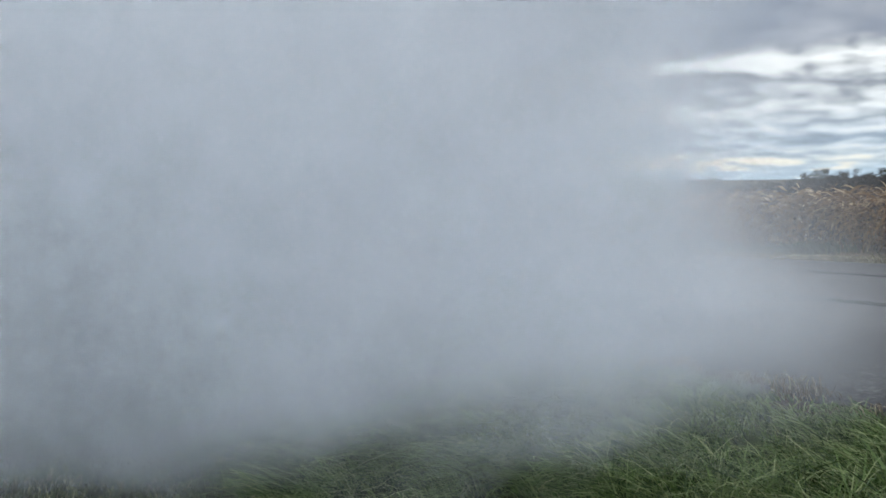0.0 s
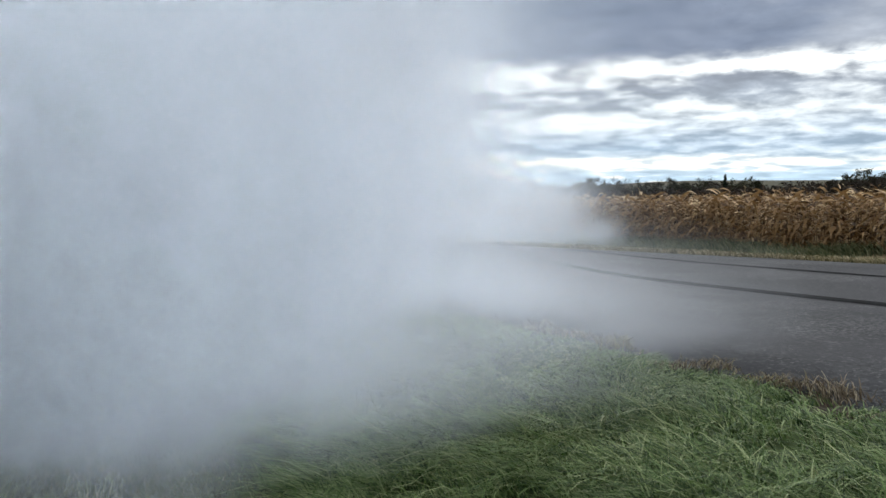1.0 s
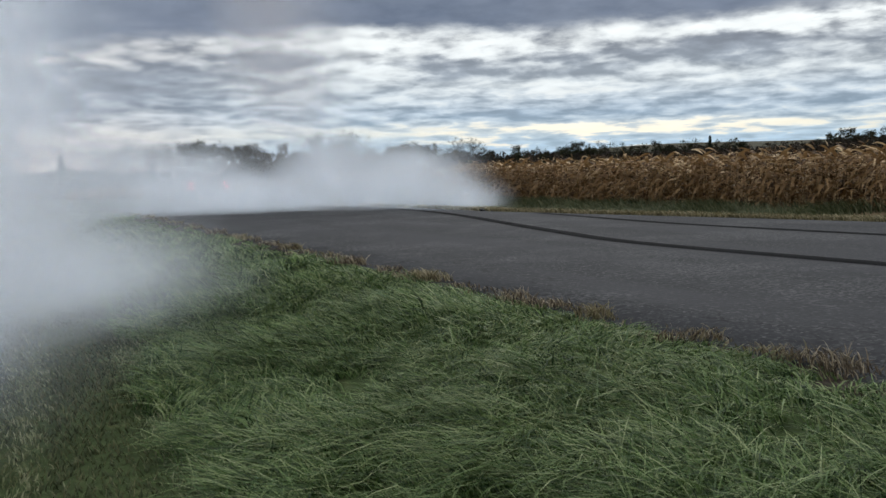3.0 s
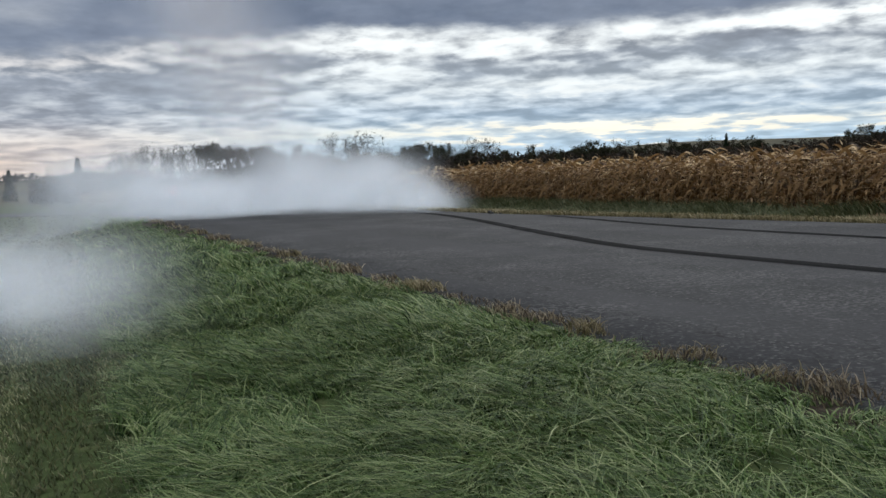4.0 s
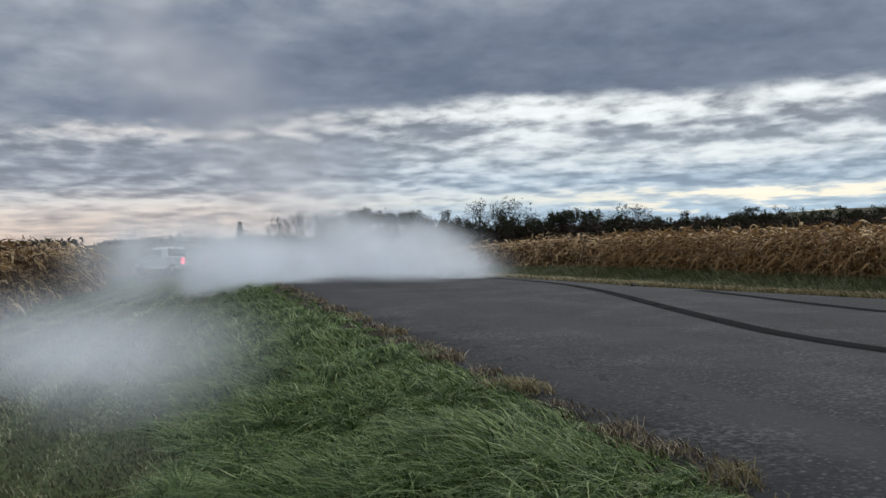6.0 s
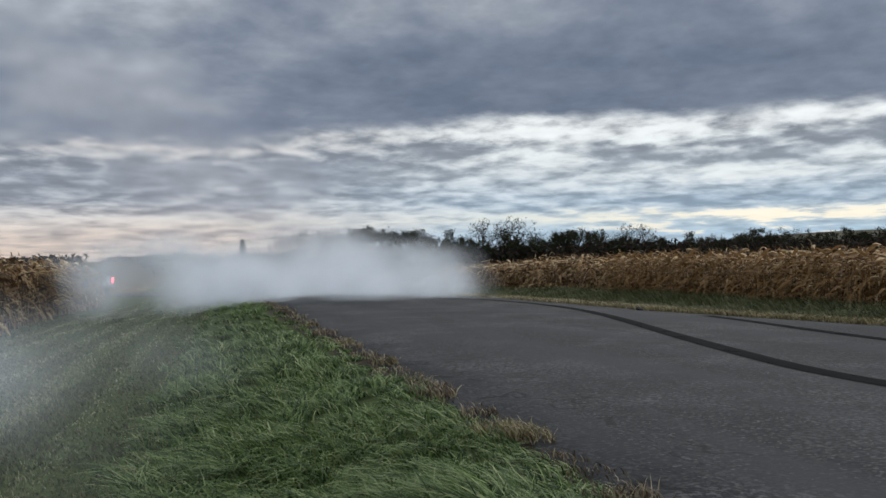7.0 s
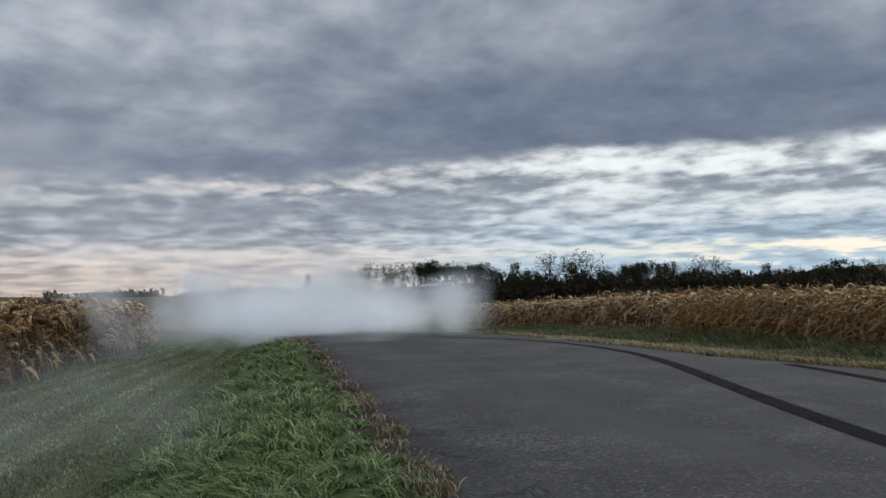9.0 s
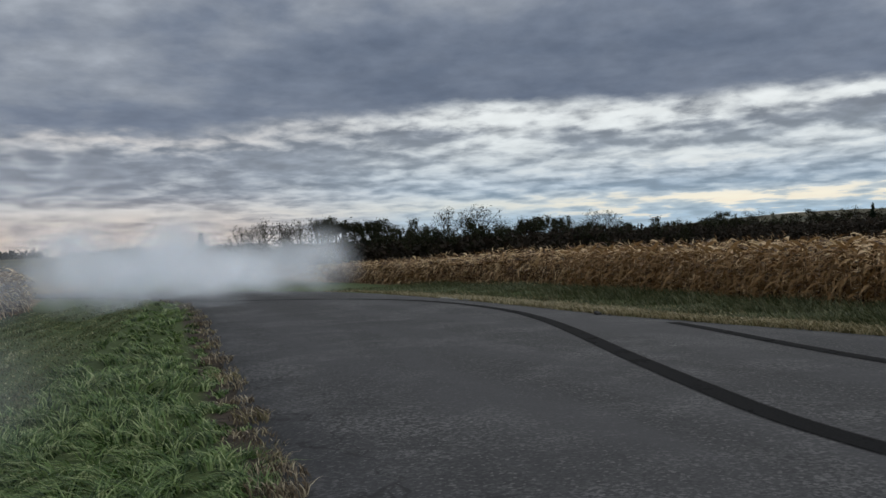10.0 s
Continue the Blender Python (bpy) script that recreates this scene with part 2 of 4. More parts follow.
def mat_blades(name, stops, through_light=0.3, rough=0.55, patch=None, spec=0.25):
    """Leaves and blades, each island with its own shade, in larger patches."""
    m, N = material(name)
    g = N.n("ShaderNodeNewGeometry")
    p = g.outputs["Position"]
    f = N.math("ADD", N.math("MULTIPLY", g.outputs["Random Per Island"], 0.62), N.math("ADD", N.math("MULTIPLY", N.noise(p, 0.9, 3.0, 0.6), 0.14), N.math("MULTIPLY", N.noise(p, 7.0, 2.0, 0.5), 0.24)))
    c = N.ramp(f, stops)
    if patch:
        c = N.mix(N.smooth(N.noise(p, 1.7, 4.0, 0.6), 0.5, 0.72, 0.0, 0.7), c, patch)
    streak = N.noise(p, 60.0, 2.0)
    finish(N, c, rough, streak, 0.2, 0.003, spec=spec, through_light=through_light)
    return m


def mat_plain(name, base, alt, scale=8.0, rough=0.6, bump=0.2, dist=0.004, metal=0.0, spec=0.4):
    m, N = material(name)
    p = N.n("ShaderNodeTexCoord").outputs["Object"]
    a = N.noise(p, scale, 5.0, 0.6)
    b = N.noise(p, scale * 7, 3.0, 0.6)
    c = N.mix(N.smooth(a, 0.35, 0.7), base, alt)
    c = N.mix(N.smooth(b, 0.5, 0.8, 0.0, 0.3), c, tuple(v * 0.6 for v in alt))
    finish(N, c, rough, b, bump, dist, metal, spec)
    return m


def mat_smoke(name, thick, grain=1.0, tint=(0.79, 0.83, 0.87)):
    """Tyre smoke: a soft-edged scattering veil, thin at its rim, torn by noise."""
    m, N = material(name)
    uv = N.n("ShaderNodeUVMap").outputs[0]
    rad = N.n("ShaderNodeVectorMath", {0: uv}, op="LENGTH").outputs["Value"]
    ob = N.n("ShaderNodeTexCoord").outputs["Object"]
    rnd = N.n("ShaderNodeObjectInfo").outputs["Random"]
    shift = N.n("ShaderNodeCombineXYZ", {0: N.math("MULTIPLY", rnd, 37.0), 1: 0.0, 2: 0.0}).outputs[0]
    q = N.n("ShaderNodeVectorMath", {0: ob, 1: shift}, op="ADD").outputs[0]
    n1 = N.noise(q, 0.75 * grain, 5.0, 0.52, 0.5)
    body = N.math("POWER", N.math("MAXIMUM", N.math("SUBTRACT", 1.0, N.math("MULTIPLY", rad, rad)), 0.0), 1.25)
    a = N.math("MULTIPLY", body, N.smooth(n1, 0.28, 0.66, 0.28 * thick, thick))
    # smoke scatters the light from above alike on all sides
    d = N.n("ShaderNodeBsdfDiffuse", {"Color": (*tint, 1), "Normal": N.n("ShaderNodeCombineXYZ", {0: 0.0, 1: 0.0, 2: 1.0}).outputs[0]}).outputs[0]
    t = N.n("ShaderNodeBsdfTranslucent", {"Color": (*tint, 1), "Normal": N.n("ShaderNodeCombineXYZ", {0: 0.0, 1: 0.0, 2: -1.0}).outputs[0]}).outputs[0]
    both = N.n("ShaderNodeAddShader")
    N.t.links.new(d, both.inputs[0])
    N.t.links.new(t, both.inputs[1])
    ms = N.n("ShaderNodeMixShader", {0: a})
    N.t.links.new(N.n("ShaderNodeBsdfTransparent").outputs[0], ms.inputs[1])
    N.t.links.new(both.outputs[0], ms.inputs[2])
    N.n("ShaderNodeOutputMaterial", {0: ms.outputs[0]})
    return m


M_GROUND = mat_ground()
M_ROAD = mat_asphalt()
M_MARK = mat_rubber_mark()
M_GRASS = mat_blades("long_grass", [(0.2, (0.016, 0.036, 0.010)), (0.42, (0.080, 0.140, 0.038)), (0.62, (0.190, 0.275, 0.088)), (0.8, (0.41, 0.45, 0.22))])
M_MOWN = mat_blades("mown_grass", [(0.2, (0.10, 0.12, 0.05)), (0.5, (0.23, 0.245, 0.12)), (0.8, (0.44, 0.42, 0.26))])
M_DRY = mat_blades("dry_weeds", [(0.2, (0.05, 0.038, 0.025)), (0.46, (0.13, 0.095, 0.06)), (0.64, (0.26, 0.20, 0.13)), (0.78, (0.52, 0.44, 0.30))])
M_TAN = mat_blades("tan_verge_grass", [(0.2, (0.10, 0.092, 0.040)), (0.5, (0.25, 0.205, 0.105)), (0.8, (0.48, 0.40, 0.25))])
M_WEED = mat_blades("dark_green_weeds", [(0.15, (0.040, 0.050, 0.020)), (0.5, (0.090, 0.105, 0.044)), (0.8, (0.20, 0.19, 0.10))])
M_CORN = mat_blades("dry_corn", [(0.24, (0.042, 0.020, 0.009)), (0.42, (0.15, 0.080, 0.031)), (0.58, (0.33, 0.198, 0.084)), (0.74, (0.74, 0.55, 0.32))], 0.32, 0.6)
M_STALK = mat_plain("corn_stalk", (0.24, 0.16, 0.08), (0.15, 0.09, 0.04), 6.0, 0.7)
M_BARK = mat_plain("dark_bark", (0.045, 0.038, 0.032), (0.025, 0.021, 0.018), 3.0, 0.9, 0.5, 0.02, spec=0.1)
M_LEAF = mat_blades("late_autumn_leaves", [(0.2, (0.016, 0.020, 0.010)), (0.6, (0.032, 0.036, 0.016)), (0.9, (0.060, 0.050, 0.022))], 0.2, 0.7, spec=0.1)
M_NEEDLE = mat_blades("conifer_needles", [(0.2, (0.010, 0.018, 0.010)), (0.8, (0.024, 0.036, 0.018))], 0.1, 0.7, spec=0.1)
M_BRUSH = mat_blades("bare_brush", [(0.2, (0.020, 0.017, 0.013)), (0.6, (0.036, 0.028, 0.020)), (0.9, (0.055, 0.040, 0.028))], 0.1, 0.8, spec=0.1)
M_SMOKE = mat_smoke("dense_smoke", 0.15, 0.6)
M_WISP = mat_smoke("smoke_wisp", 0.10, 0.5, (0.74, 0.73, 0.75))
M_BANK = mat_smoke("road_smoke", 0.135, 0.5)
M_VEIL = mat_smoke("low_smoke", 0.020, 0.8)
M_SHEER = mat_smoke("sheer_smoke", 0.075, 0.7)
M_STONE = mat_plain("dark_stone", (0.06, 0.055, 0.05), (0.03, 0.028, 0.026), 12.0, 0.85)
M_CONCRETE = mat_plain("pale_gravel_apron", (0.30, 0.29, 0.27), (0.22, 0.21, 0.19), 5.0, 0.9)
M_WHITE = mat_plain("white_car_paint", (0.72, 0.73, 0.74), (0.66, 0.67, 0.68), 2.0, 0.3, 0.02, 0.001, spec=0.5)
M_TYRE = mat_plain("tyre_rubber", (0.018, 0.018, 0.019), (0.03, 0.03, 0.03), 10.0, 0.8)
M_STEEL = mat_plain("dull_steel", (0.42, 0.42, 0.43), (0.32, 0.32, 0.33), 8.0, 0.4, metal=0.9)
M_PLASTIC = mat_plain("black_plastic", (0.025, 0.025, 0.026), (0.018, 0.018, 0.018), 8.0, 0.55)


def mat_glass_dark():
    m, N = material("tinted_glass")
    N.n("ShaderNodeOutputMaterial", {0: N.n("ShaderNodeBsdfPrincipled", {"Base Color": (0.012, 0.013, 0.014, 1), "Roughness": 0.06, "Specular IOR Level": 0.6}).outputs[0]})
    return m


def mat_tail_light():
    m, N = material("lit_red_lens")
    N.n("ShaderNodeOutputMaterial", {0: N.n("ShaderNodeBsdfPrincipled", {"Base Color": (0.5, 0.02, 0.03, 1), "Roughness": 0.25, "Emission Color": (1.0, 0.10, 0.14, 1), "Emission Strength": 3.5}).outputs[0]})
    return m


M_GLASS = mat_glass_dark()
M_TAIL = mat_tail_light()


# ---- mesh helpers ----
rng = np.random.default_rng(7)


def np_mesh(name, verts, faces, mat, uv=None, smooth=False):
    """A mesh from arrays: verts (n, 3), faces (m, k) of one k."""
    verts, faces = np.asarray(verts, np.float32), np.asarray(faces, np.int32)
    me = bpy.data.meshes.new(name)
    k = faces.shape[1]
    me.vertices.add(len(verts))
    me.vertices.foreach_set("co", verts.ravel())
    me.loops.add(faces.size)
    me.loops.foreach_set("vertex_index", faces.ravel())
    me.polygons.add(len(faces))
    me.polygons.foreach_set("loop_start", np.arange(0, faces.size, k, dtype=np.int32))
    if uv is not None:
        lay = me.uv_layers.new(name="UVMap")
        lay.data.foreach_set("uv", np.asarray(uv, np.float32)[faces.ravel()].ravel())
    me.update(calc_edges=True)
    me.validate()
    me.polygons.foreach_set("use_smooth", np.full(len(faces), smooth))
    me.materials.append(mat)
    return me


def put_mesh(name, me, parent=None, label=""):
    ob = new(name, me)
    if parent is not None:
        ob.parent = parent
    if label:
        ob["label"] = label
    return ob


def part(name, bm, mat, parent, label="", smooth=False):
    me = bpy.data.meshes.new(name)
    bm.to_mesh(me)
    bm.free()
    me.materials.append(mat)
    me.polygons.foreach_set("use_smooth", np.full(len(me.polygons), smooth))
    return put_mesh(name, me, parent, label)


def sstep(v, lo, hi):
    q = np.clip((np.asarray(v, float) - lo) / (hi - lo), 0, 1)
    return q * q * (3 - 2 * q)


# ---- the lie of the land ----
def left_edge(y):
    return np.interp(y, [-200, 0, 17, 25, 32, 40, 50, 60, 72, 90, 130], [0.1, 0.1, 0.15, 0.25, 0.0, -1.2, -4.0, -9.0, -18.0, -34.0, -75.0])


def right_edge(y):
    return np.interp(y, [-200, 4, 9, 13, 15.5, 19, 23.5, 27, 32, 40, 50, 60, 72, 90, 130], [10.9, 10.7, 10.1, 9.3, 8.8, 8.1, 7.8, 7.4, 6.9, 6.0, 3.6, -0.6, -8.6, -24.0, -64.0])


def mown_edge(y):
    """Where the long grass of the verge meets the mown strip."""
    return np.interp(y, [-4, 2, 6, 10, 18, 26, 34], [-2.8, -2.7, -2.55, -2.36, -2.2, -1.75, -1.2])


def corn_front(y):
    return np.interp(y, [-20, 4, 9, 12, 16, 20, 60], [15.8, 15.3, 14.6, 13.9, 13.0, 12.6, 12.6])


def land(x, y):
    """Height of the ground."""
    x, y = np.asarray(x, float), np.asarray(y, float)
    r = np.hypot(x, y)
    z = -0.55 * sstep(y, 26, 60) - 0.7 * sstep(y, 50, 100)
    z = z + 2.0 * sstep(r, 110, 220) + 4.0 * sstep(r, 200, 600)
    az = np.degrees(np.arctan2(x, np.maximum(y, 1e-3)))
    z = z + 58.0 * sstep(r, 700, 2200) * (0.22 + 0.78 * sstep(az, 22, 46)) + 4.0 * np.sin(az * 0.21) * sstep(r, 900, 2500)
    inside = np.clip(left_edge(y) - x, 0, None)
    z = z - 0.46 * sstep(inside, 0.1, 3.2)
    out = np.clip(x - right_edge(y), 0, None)
    z = z - 0.16 * sstep(out, 0.1, 2.2) + 0.10 * sstep(out, 2.4, 5.0)
    z = z + 0.035 * np.sin(x * 1.9 + 0.6 * y) * np.sin(y * 1.3 - x) * sstep(np.maximum(inside, out), 0.3, 1.0)
    return z


def build_ground():
    u = np.linspace(-1, 1, 281)
    gx = 4.0 + np.sinh(u * 6.6) * (4500 / np.sinh(6.6))
    gy = 12.0 + np.sinh(u * 6.6) * (4500 / np.sinh(6.6))
    X, Y = np.meshgrid(gx, gy)
    Z = land(X, Y) - 0.05
    n = len(u)
    i = np.arange(n - 1)
    a = (i[:, None] * n + i[None, :]).ravel()
    F = np.stack([a, a + 1, a + n + 1, a + n], 1)
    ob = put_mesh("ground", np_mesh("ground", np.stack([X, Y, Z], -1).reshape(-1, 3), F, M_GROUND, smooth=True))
    tagged(ob, "rolling farmland ground with turf and stubble", "ground", kind="structure")


def build_road():
    ys = np.concatenate([np.arange(-60, -4, 4.0), np.arange(-4, 40, 0.35), np.arange(40, 125, 2.0)])
    cross = np.linspace(0, 1, 15)
    r2 = np.random.default_rng(3)
    jl = np.interp(ys, np.arange(-60, 126, 0.35), r2.normal(0, 0.035, len(np.arange(-60, 126, 0.35))))
    jr = np.interp(ys, np.arange(-60, 126, 0.5), r2.normal(0, 0.04, len(np.arange(-60, 126, 0.5))))
    L, R = left_edge(ys) + jl, right_edge(ys) + jr
    X = L[:, None] + (R - L)[:, None] * cross[None]
    Y = np.repeat(ys[:, None], len(cross), 1)
    Z = land((L + R)[:, None] / 2 + 0 * X, Y) + 0.05 * (1 - (2 * cross[None] - 1) ** 2) - 0.035
    top = np.stack([X, Y, Z], -1)
    low_l, low_r = top[:, :1].copy(), top[:, -1:].copy()
    low_l[..., 0] -= 0.03
    low_r[..., 0] += 0.03
    low_l[..., 2] -= 0.12
    low_r[..., 2] -= 0.12
    V = np.concatenate([low_l, top, low_r], 1)
    m = V.shape[1]
    i, j = np.meshgrid(np.arange(len(ys) - 1), np.arange(m - 1), indexing="ij")
    a = (i * m + j).ravel()
    F = np.stack([a, a + 1, a + m + 1, a + m], 1)
    ob = put_mesh("road", np_mesh("road", V.reshape(-1, 3), F, M_ROAD, smooth=True))
    tagged(ob, "worn grey asphalt country road without lane markings", "road", kind="structure")


def road_z(x, y):
    L, R = left_edge(y), right_edge(y)
    c = (np.asarray(x) - L) / (R - L)
    return land((L + R) / 2, y) + 0.05 * (1 - (2 * c - 1) ** 2) - 0.035


def build_mark(ctrl_y, ctrl_x, width, label):
    """A black tyre mark laid on the road along a smooth line."""
    t = np.linspace(0, len(ctrl_y) - 1, 160)
    k = np.arange(len(ctrl_y))
    px, py = np.interp(t, k, ctrl_x), np.interp(t, k, ctrl_y)
    ker = np.hanning(25)
    ker /= ker.sum()
    pad = lambda v: np.convolve(np.concatenate([np.linspace(v[0] - 12 * (v[1] - v[0]), v[0], 13)[:-1], v, np.linspace(v[-1], v[-1] + 12 * (v[-1] - v[-2]), 13)[1:]]), ker, "valid")
    px, py = pad(px), pad(py)
    d = np.stack([np.gradient(px), np.gradient(py)], 1)
    d /= np.linalg.norm(d, axis=1)[:, None]
    nx, ny = d[:, 1], -d[:, 0]
    V, UV = [], []
    for c in np.linspace(-0.5, 0.5, 5):
        x, y = px + nx * c * width, py + ny * c * width
        V.append(np.stack([x, y, road_z(x, y) + 0.005], 1))
        UV.append(np.stack([np.full(len(x), c + 0.5), np.linspace(0, 1, len(x))], 1))
    V, UV = np.stack(V, 1), np.stack(UV, 1)
    i, j = np.meshgrid(np.arange(len(px) - 1), np.arange(4), indexing="ij")
    a = (i * 5 + j).ravel()
    F = np.stack([a, a + 1, a + 6, a + 5], 1)
    ob = put_mesh("tyre_mark", np_mesh("tyre_mark", V.reshape(-1, 3), F, M_MARK, UV.reshape(-1, 2)))
    tagged(ob, label, "tyre mark", "tyre marks on the road")


# ---- grass ----
def blades(x, y, z, height, width, lean, bend_dir, r):
    """Three-step bent blades: verts (n, 7, 3), triangles."""
    n = len(x)
    ang = r.uniform(0, 2 * np.pi, n)
    sx, sy = np.cos(ang) * width / 2, np.sin(ang) * width / 2
    bx, by = np.cos(bend_dir), np.sin(bend_dir)
    V = np.empty((n, 7, 3), np.float32)
    for k, (s, w) in enumerate(((0.0, 1.0), (0.4, 0.8), (0.75, 0.5), (1.0, 0.0))):
        out = height * lean * s * s
        up = height * (s * (1 - 0.45 * lean * s))
        for side in (0, 1) if k < 3 else (0,):
            sg = 1 - 2 * side
            V[:, k * 2 + side, 0] = x + bx * out + sx * w * sg
            V[:, k * 2 + side, 1] = y + by * out + sy * w * sg
            V[:, k * 2 + side, 2] = z + up
    T = np.array([[0, 1, 2], [2, 1, 3], [2, 3, 4], [4, 3, 5], [4, 5, 6]])
    F = (np.arange(n)[:, None, None] * 7 + T[None]).reshape(-1, 3)
    return V.reshape(-1, 3), F


def scatter(n, x0, x1, y0, y1, r, near=None, reach=6.0):
    """Random places; where near is given, thinned with the distance from it."""
    x, y = r.uniform(x0, x1, n), r.uniform(y0, y1, n)
    if near is not None:
        d = np.hypot(x - near[0], y - near[1])
        keep = r.uniform(0, 1, n) < 1 / (1 + (d / reach) ** 2)
        x, y = x[keep], y[keep]
    return x, y


def swirl(x, y):
    """Wind-combed direction of the grass, in soft swirls."""
    return np.radians(155) + 0.9 * np.sin(0.9 * x + 0.4 * y) + 0.7 * np.sin(1.7 * y - 0.6 * x + 1.0) + 0.5 * np.sin(3.1 * x + 2.3 * y)


def grass_patch(name, mat, x, y, h, w, lean, r, label, spread=0.5, dz=-0.05, tuft=1):
    """Blades at the places given; with tuft > 1 each place grows that many, combed one way."""
    way = swirl(x, y) + r.normal(0, spread, len(x))
    if tuft > 1:
        big = np.repeat(r.uniform(0.5, 1.35, len(x)), tuft)
        x, y, h, w, way = (np.repeat(v, tuft) for v in (x, y, h, w, way))
        x, y = x + r.normal(0, 0.045, len(x)), y + r.normal(0, 0.045, len(x))
        h, way = h * big, way + r.normal(0, 0.3, len(x))
    n = len(x)
    V, F = blades(x, y, land(x, y) + dz, h * r.uniform(0.6, 1.25, n), w * r.uniform(0.7, 1.3, n), lean * r.uniform(0.6, 1.3, n), way, r)
    ob = put_mesh(name, np_mesh(name, V, F, mat))
    tagged(ob, label, "grass", kind="stuff")


def build_grass():
    r = np.random.default_rng(11)
    # long wind-combed grass on the verge, in tufts
    x, y = scatter(52000, -4.6, 0.05, -1.0, 34, r, (-1.8, 3.0), 3.2)
    cl = np.sin(2.3 * x + 1.1 * y) * np.sin(1.9 * y - 1.4 * x) + 0.7 * np.sin(5.1 * x - 2 * y) * np.sin(4.3 * y + x)
    edge_l = mown_edge(y) + 0.07 * np.sin(y * 1.9) + 0.05 * np.sin(y * 5.3) + r.normal(0, 0.05, len(x))
    keep = (x < left_edge(y) - 0.05) & (cl + r.normal(0, 0.35, len(x)) > -1.0) & (x > edge_l)
    x, y, cl = x[keep], y[keep], cl[keep]
    d = np.hypot(x + 1.8, y - 2)
    h = (0.185 + 0.05 * cl) * np.clip(1.1 - 0.5 * sstep(x, -0.7, 0.0), 0.4, 1.1)
    grass_patch("long_grass", M_GRASS, x, y, h, 0.0075 + 0.0011 * d, 1.35, r, "long green wind-combed roadside grass", 1.0, tuft=17)
    # mown strip beside the corn
    x, y = scatter(390000, -7.6, -1.1, -1.5, 46, r, (-3.2, 5.0), 6.0)
    keep = x < mown_edge(y) + 0.12
    x, y = x[keep], y[keep]
    d = np.hypot(x + 1.8, y - 2)
    off = x - mown_edge(y)
    pale = np.sin(off * 7.6 + 1.1 + 0.3 * np.sin(0.35 * y)) + 0.5 * np.sin(off * 3.1 + 0.4) + r.normal(0, 0.45, len(x)) > 0.25
    grass_patch("mown_grass", M_MOWN, x[pale], y[pale], np.full(pale.sum(), 0.05), 0.007 + 0.0012 * d[pale], 0.6, r, "pale mown stripes in the grass beside the corn", 1.2)
    dk = ~pale
    grass_patch("mown_grass_dark", M_WEED, x[dk], y[dk], np.full(dk.sum(), 0.055), 0.007 + 0.0012 * d[dk], 0.6, r, "darker mown stripes in the grass beside the corn", 1.2)
    # dry weeds on the broken edge of the asphalt
    x, y = scatter(120000, -0.75, 0.4, 0.5, 40, r, (0, 4.0), 7.0)
    off = left_edge(y) - x
    lump = np.sin(2.9 * y) + np.sin(7.3 * y + 1) + 0.8 * np.sin(13.1 * y + 4 * x)
    keep = (off > -0.13 - 0.05 * np.sin(5.7 * y)) & (off + np.abs(r.normal(0, 0.08, len(x))) < 0.20 + 0.09 * np.sin(3.7 * y) + 0.05 * np.sin(9.1 * y)) & (lump + r.normal(0, 0.9, len(y)) > 0.0)
    x, y, lump = x[keep], y[keep], lump[keep]
    pale = np.sin(1.9 * y + 0.7) + np.sin(4.7 * y) + r.normal(0, 0.8, len(y)) > 0.8
    tall = 0.05 + 0.045 * np.clip(lump, 0, 2.5)
    for name, mat, pick, label in (("dry_weeds", M_DRY, ~pale, "brown dry weeds along the broken road edge"), ("pale_weeds", M_TAN, pale, "pale straw tufts along the broken road edge")):
        grass_patch(name, mat, x[pick], y[pick], tall[pick], 0.006 + 0.0006 * y[pick], 0.8, r, label, 1.3, -0.02)
    # far verge: tan near the asphalt, green weeds at the foot of the corn
    x, y = scatter(190000, 7.0, 15.0, 2, 46, r, (9, 12), 16)
    off = x - right_edge(y)
    tan = (off > -0.05) & (off + np.abs(r.normal(0, 0.9, len(x))) < 3.2 + 0.3 * np.sin(y)) & (x < corn_front(y))
    grass_patch("tan_verge_grass", M_TAN, x[tan], y[tan], np.full(tan.sum(), 0.15), np.full(tan.sum(), 0.026), 0.8, r, "short tan grass along the far road edge", 1.0)
    grn = (off >= 1.5 + 0.5 * np.sin(1.7 * y)) & (np.sin(2.1 * y + x) + 1.2 * sstep(x, 10.8, 12.2) - 1.6 * sstep(y, 15.5, 11.0) + r.normal(0, 0.6, len(x)) > 0.35) & (x < corn_front(y))
    grass_patch("verge_weeds", M_WEED, x[grn], y[grn], 0.22 + 0.16 * sstep(corn_front(y[grn]) - x[grn], 1.8, 0.2), np.full(grn.sum(), 0.026), 0.7, r, "dark green weeds at the foot of the corn", 1.0)


# ---- corn ----
def leaf_strip(base, ang, length, rise, droop, width, steps=3, twist=0.0):
    """A curved tapering leaf; returns verts and quads."""
    V = []
    dx, dy = math.cos(ang), math.sin(ang)
    for k in range(steps + 1):
        s = k / steps
        w = width * (0.5 + 0.6 * math.sin(math.pi * min(1, s + 0.15))) * (1 - s ** 3) * 0.5 + 0.002
        out, up = length * s * (1 - 0.25 * s * droop), rise * s - droop * length * s * s
        tx, ty = -dy * w, dx * w
        q = twist * s
        V.append((base[0] + dx * out + tx, base[1] + dy * out + ty, base[2] + up + w * q))
        V.append((base[0] + dx * out - tx, base[1] + dy * out - ty, base[2] + up - w * q))
    return V, [(2 * k, 2 * k + 1, 2 * k + 3, 2 * k + 2) for k in range(steps)]


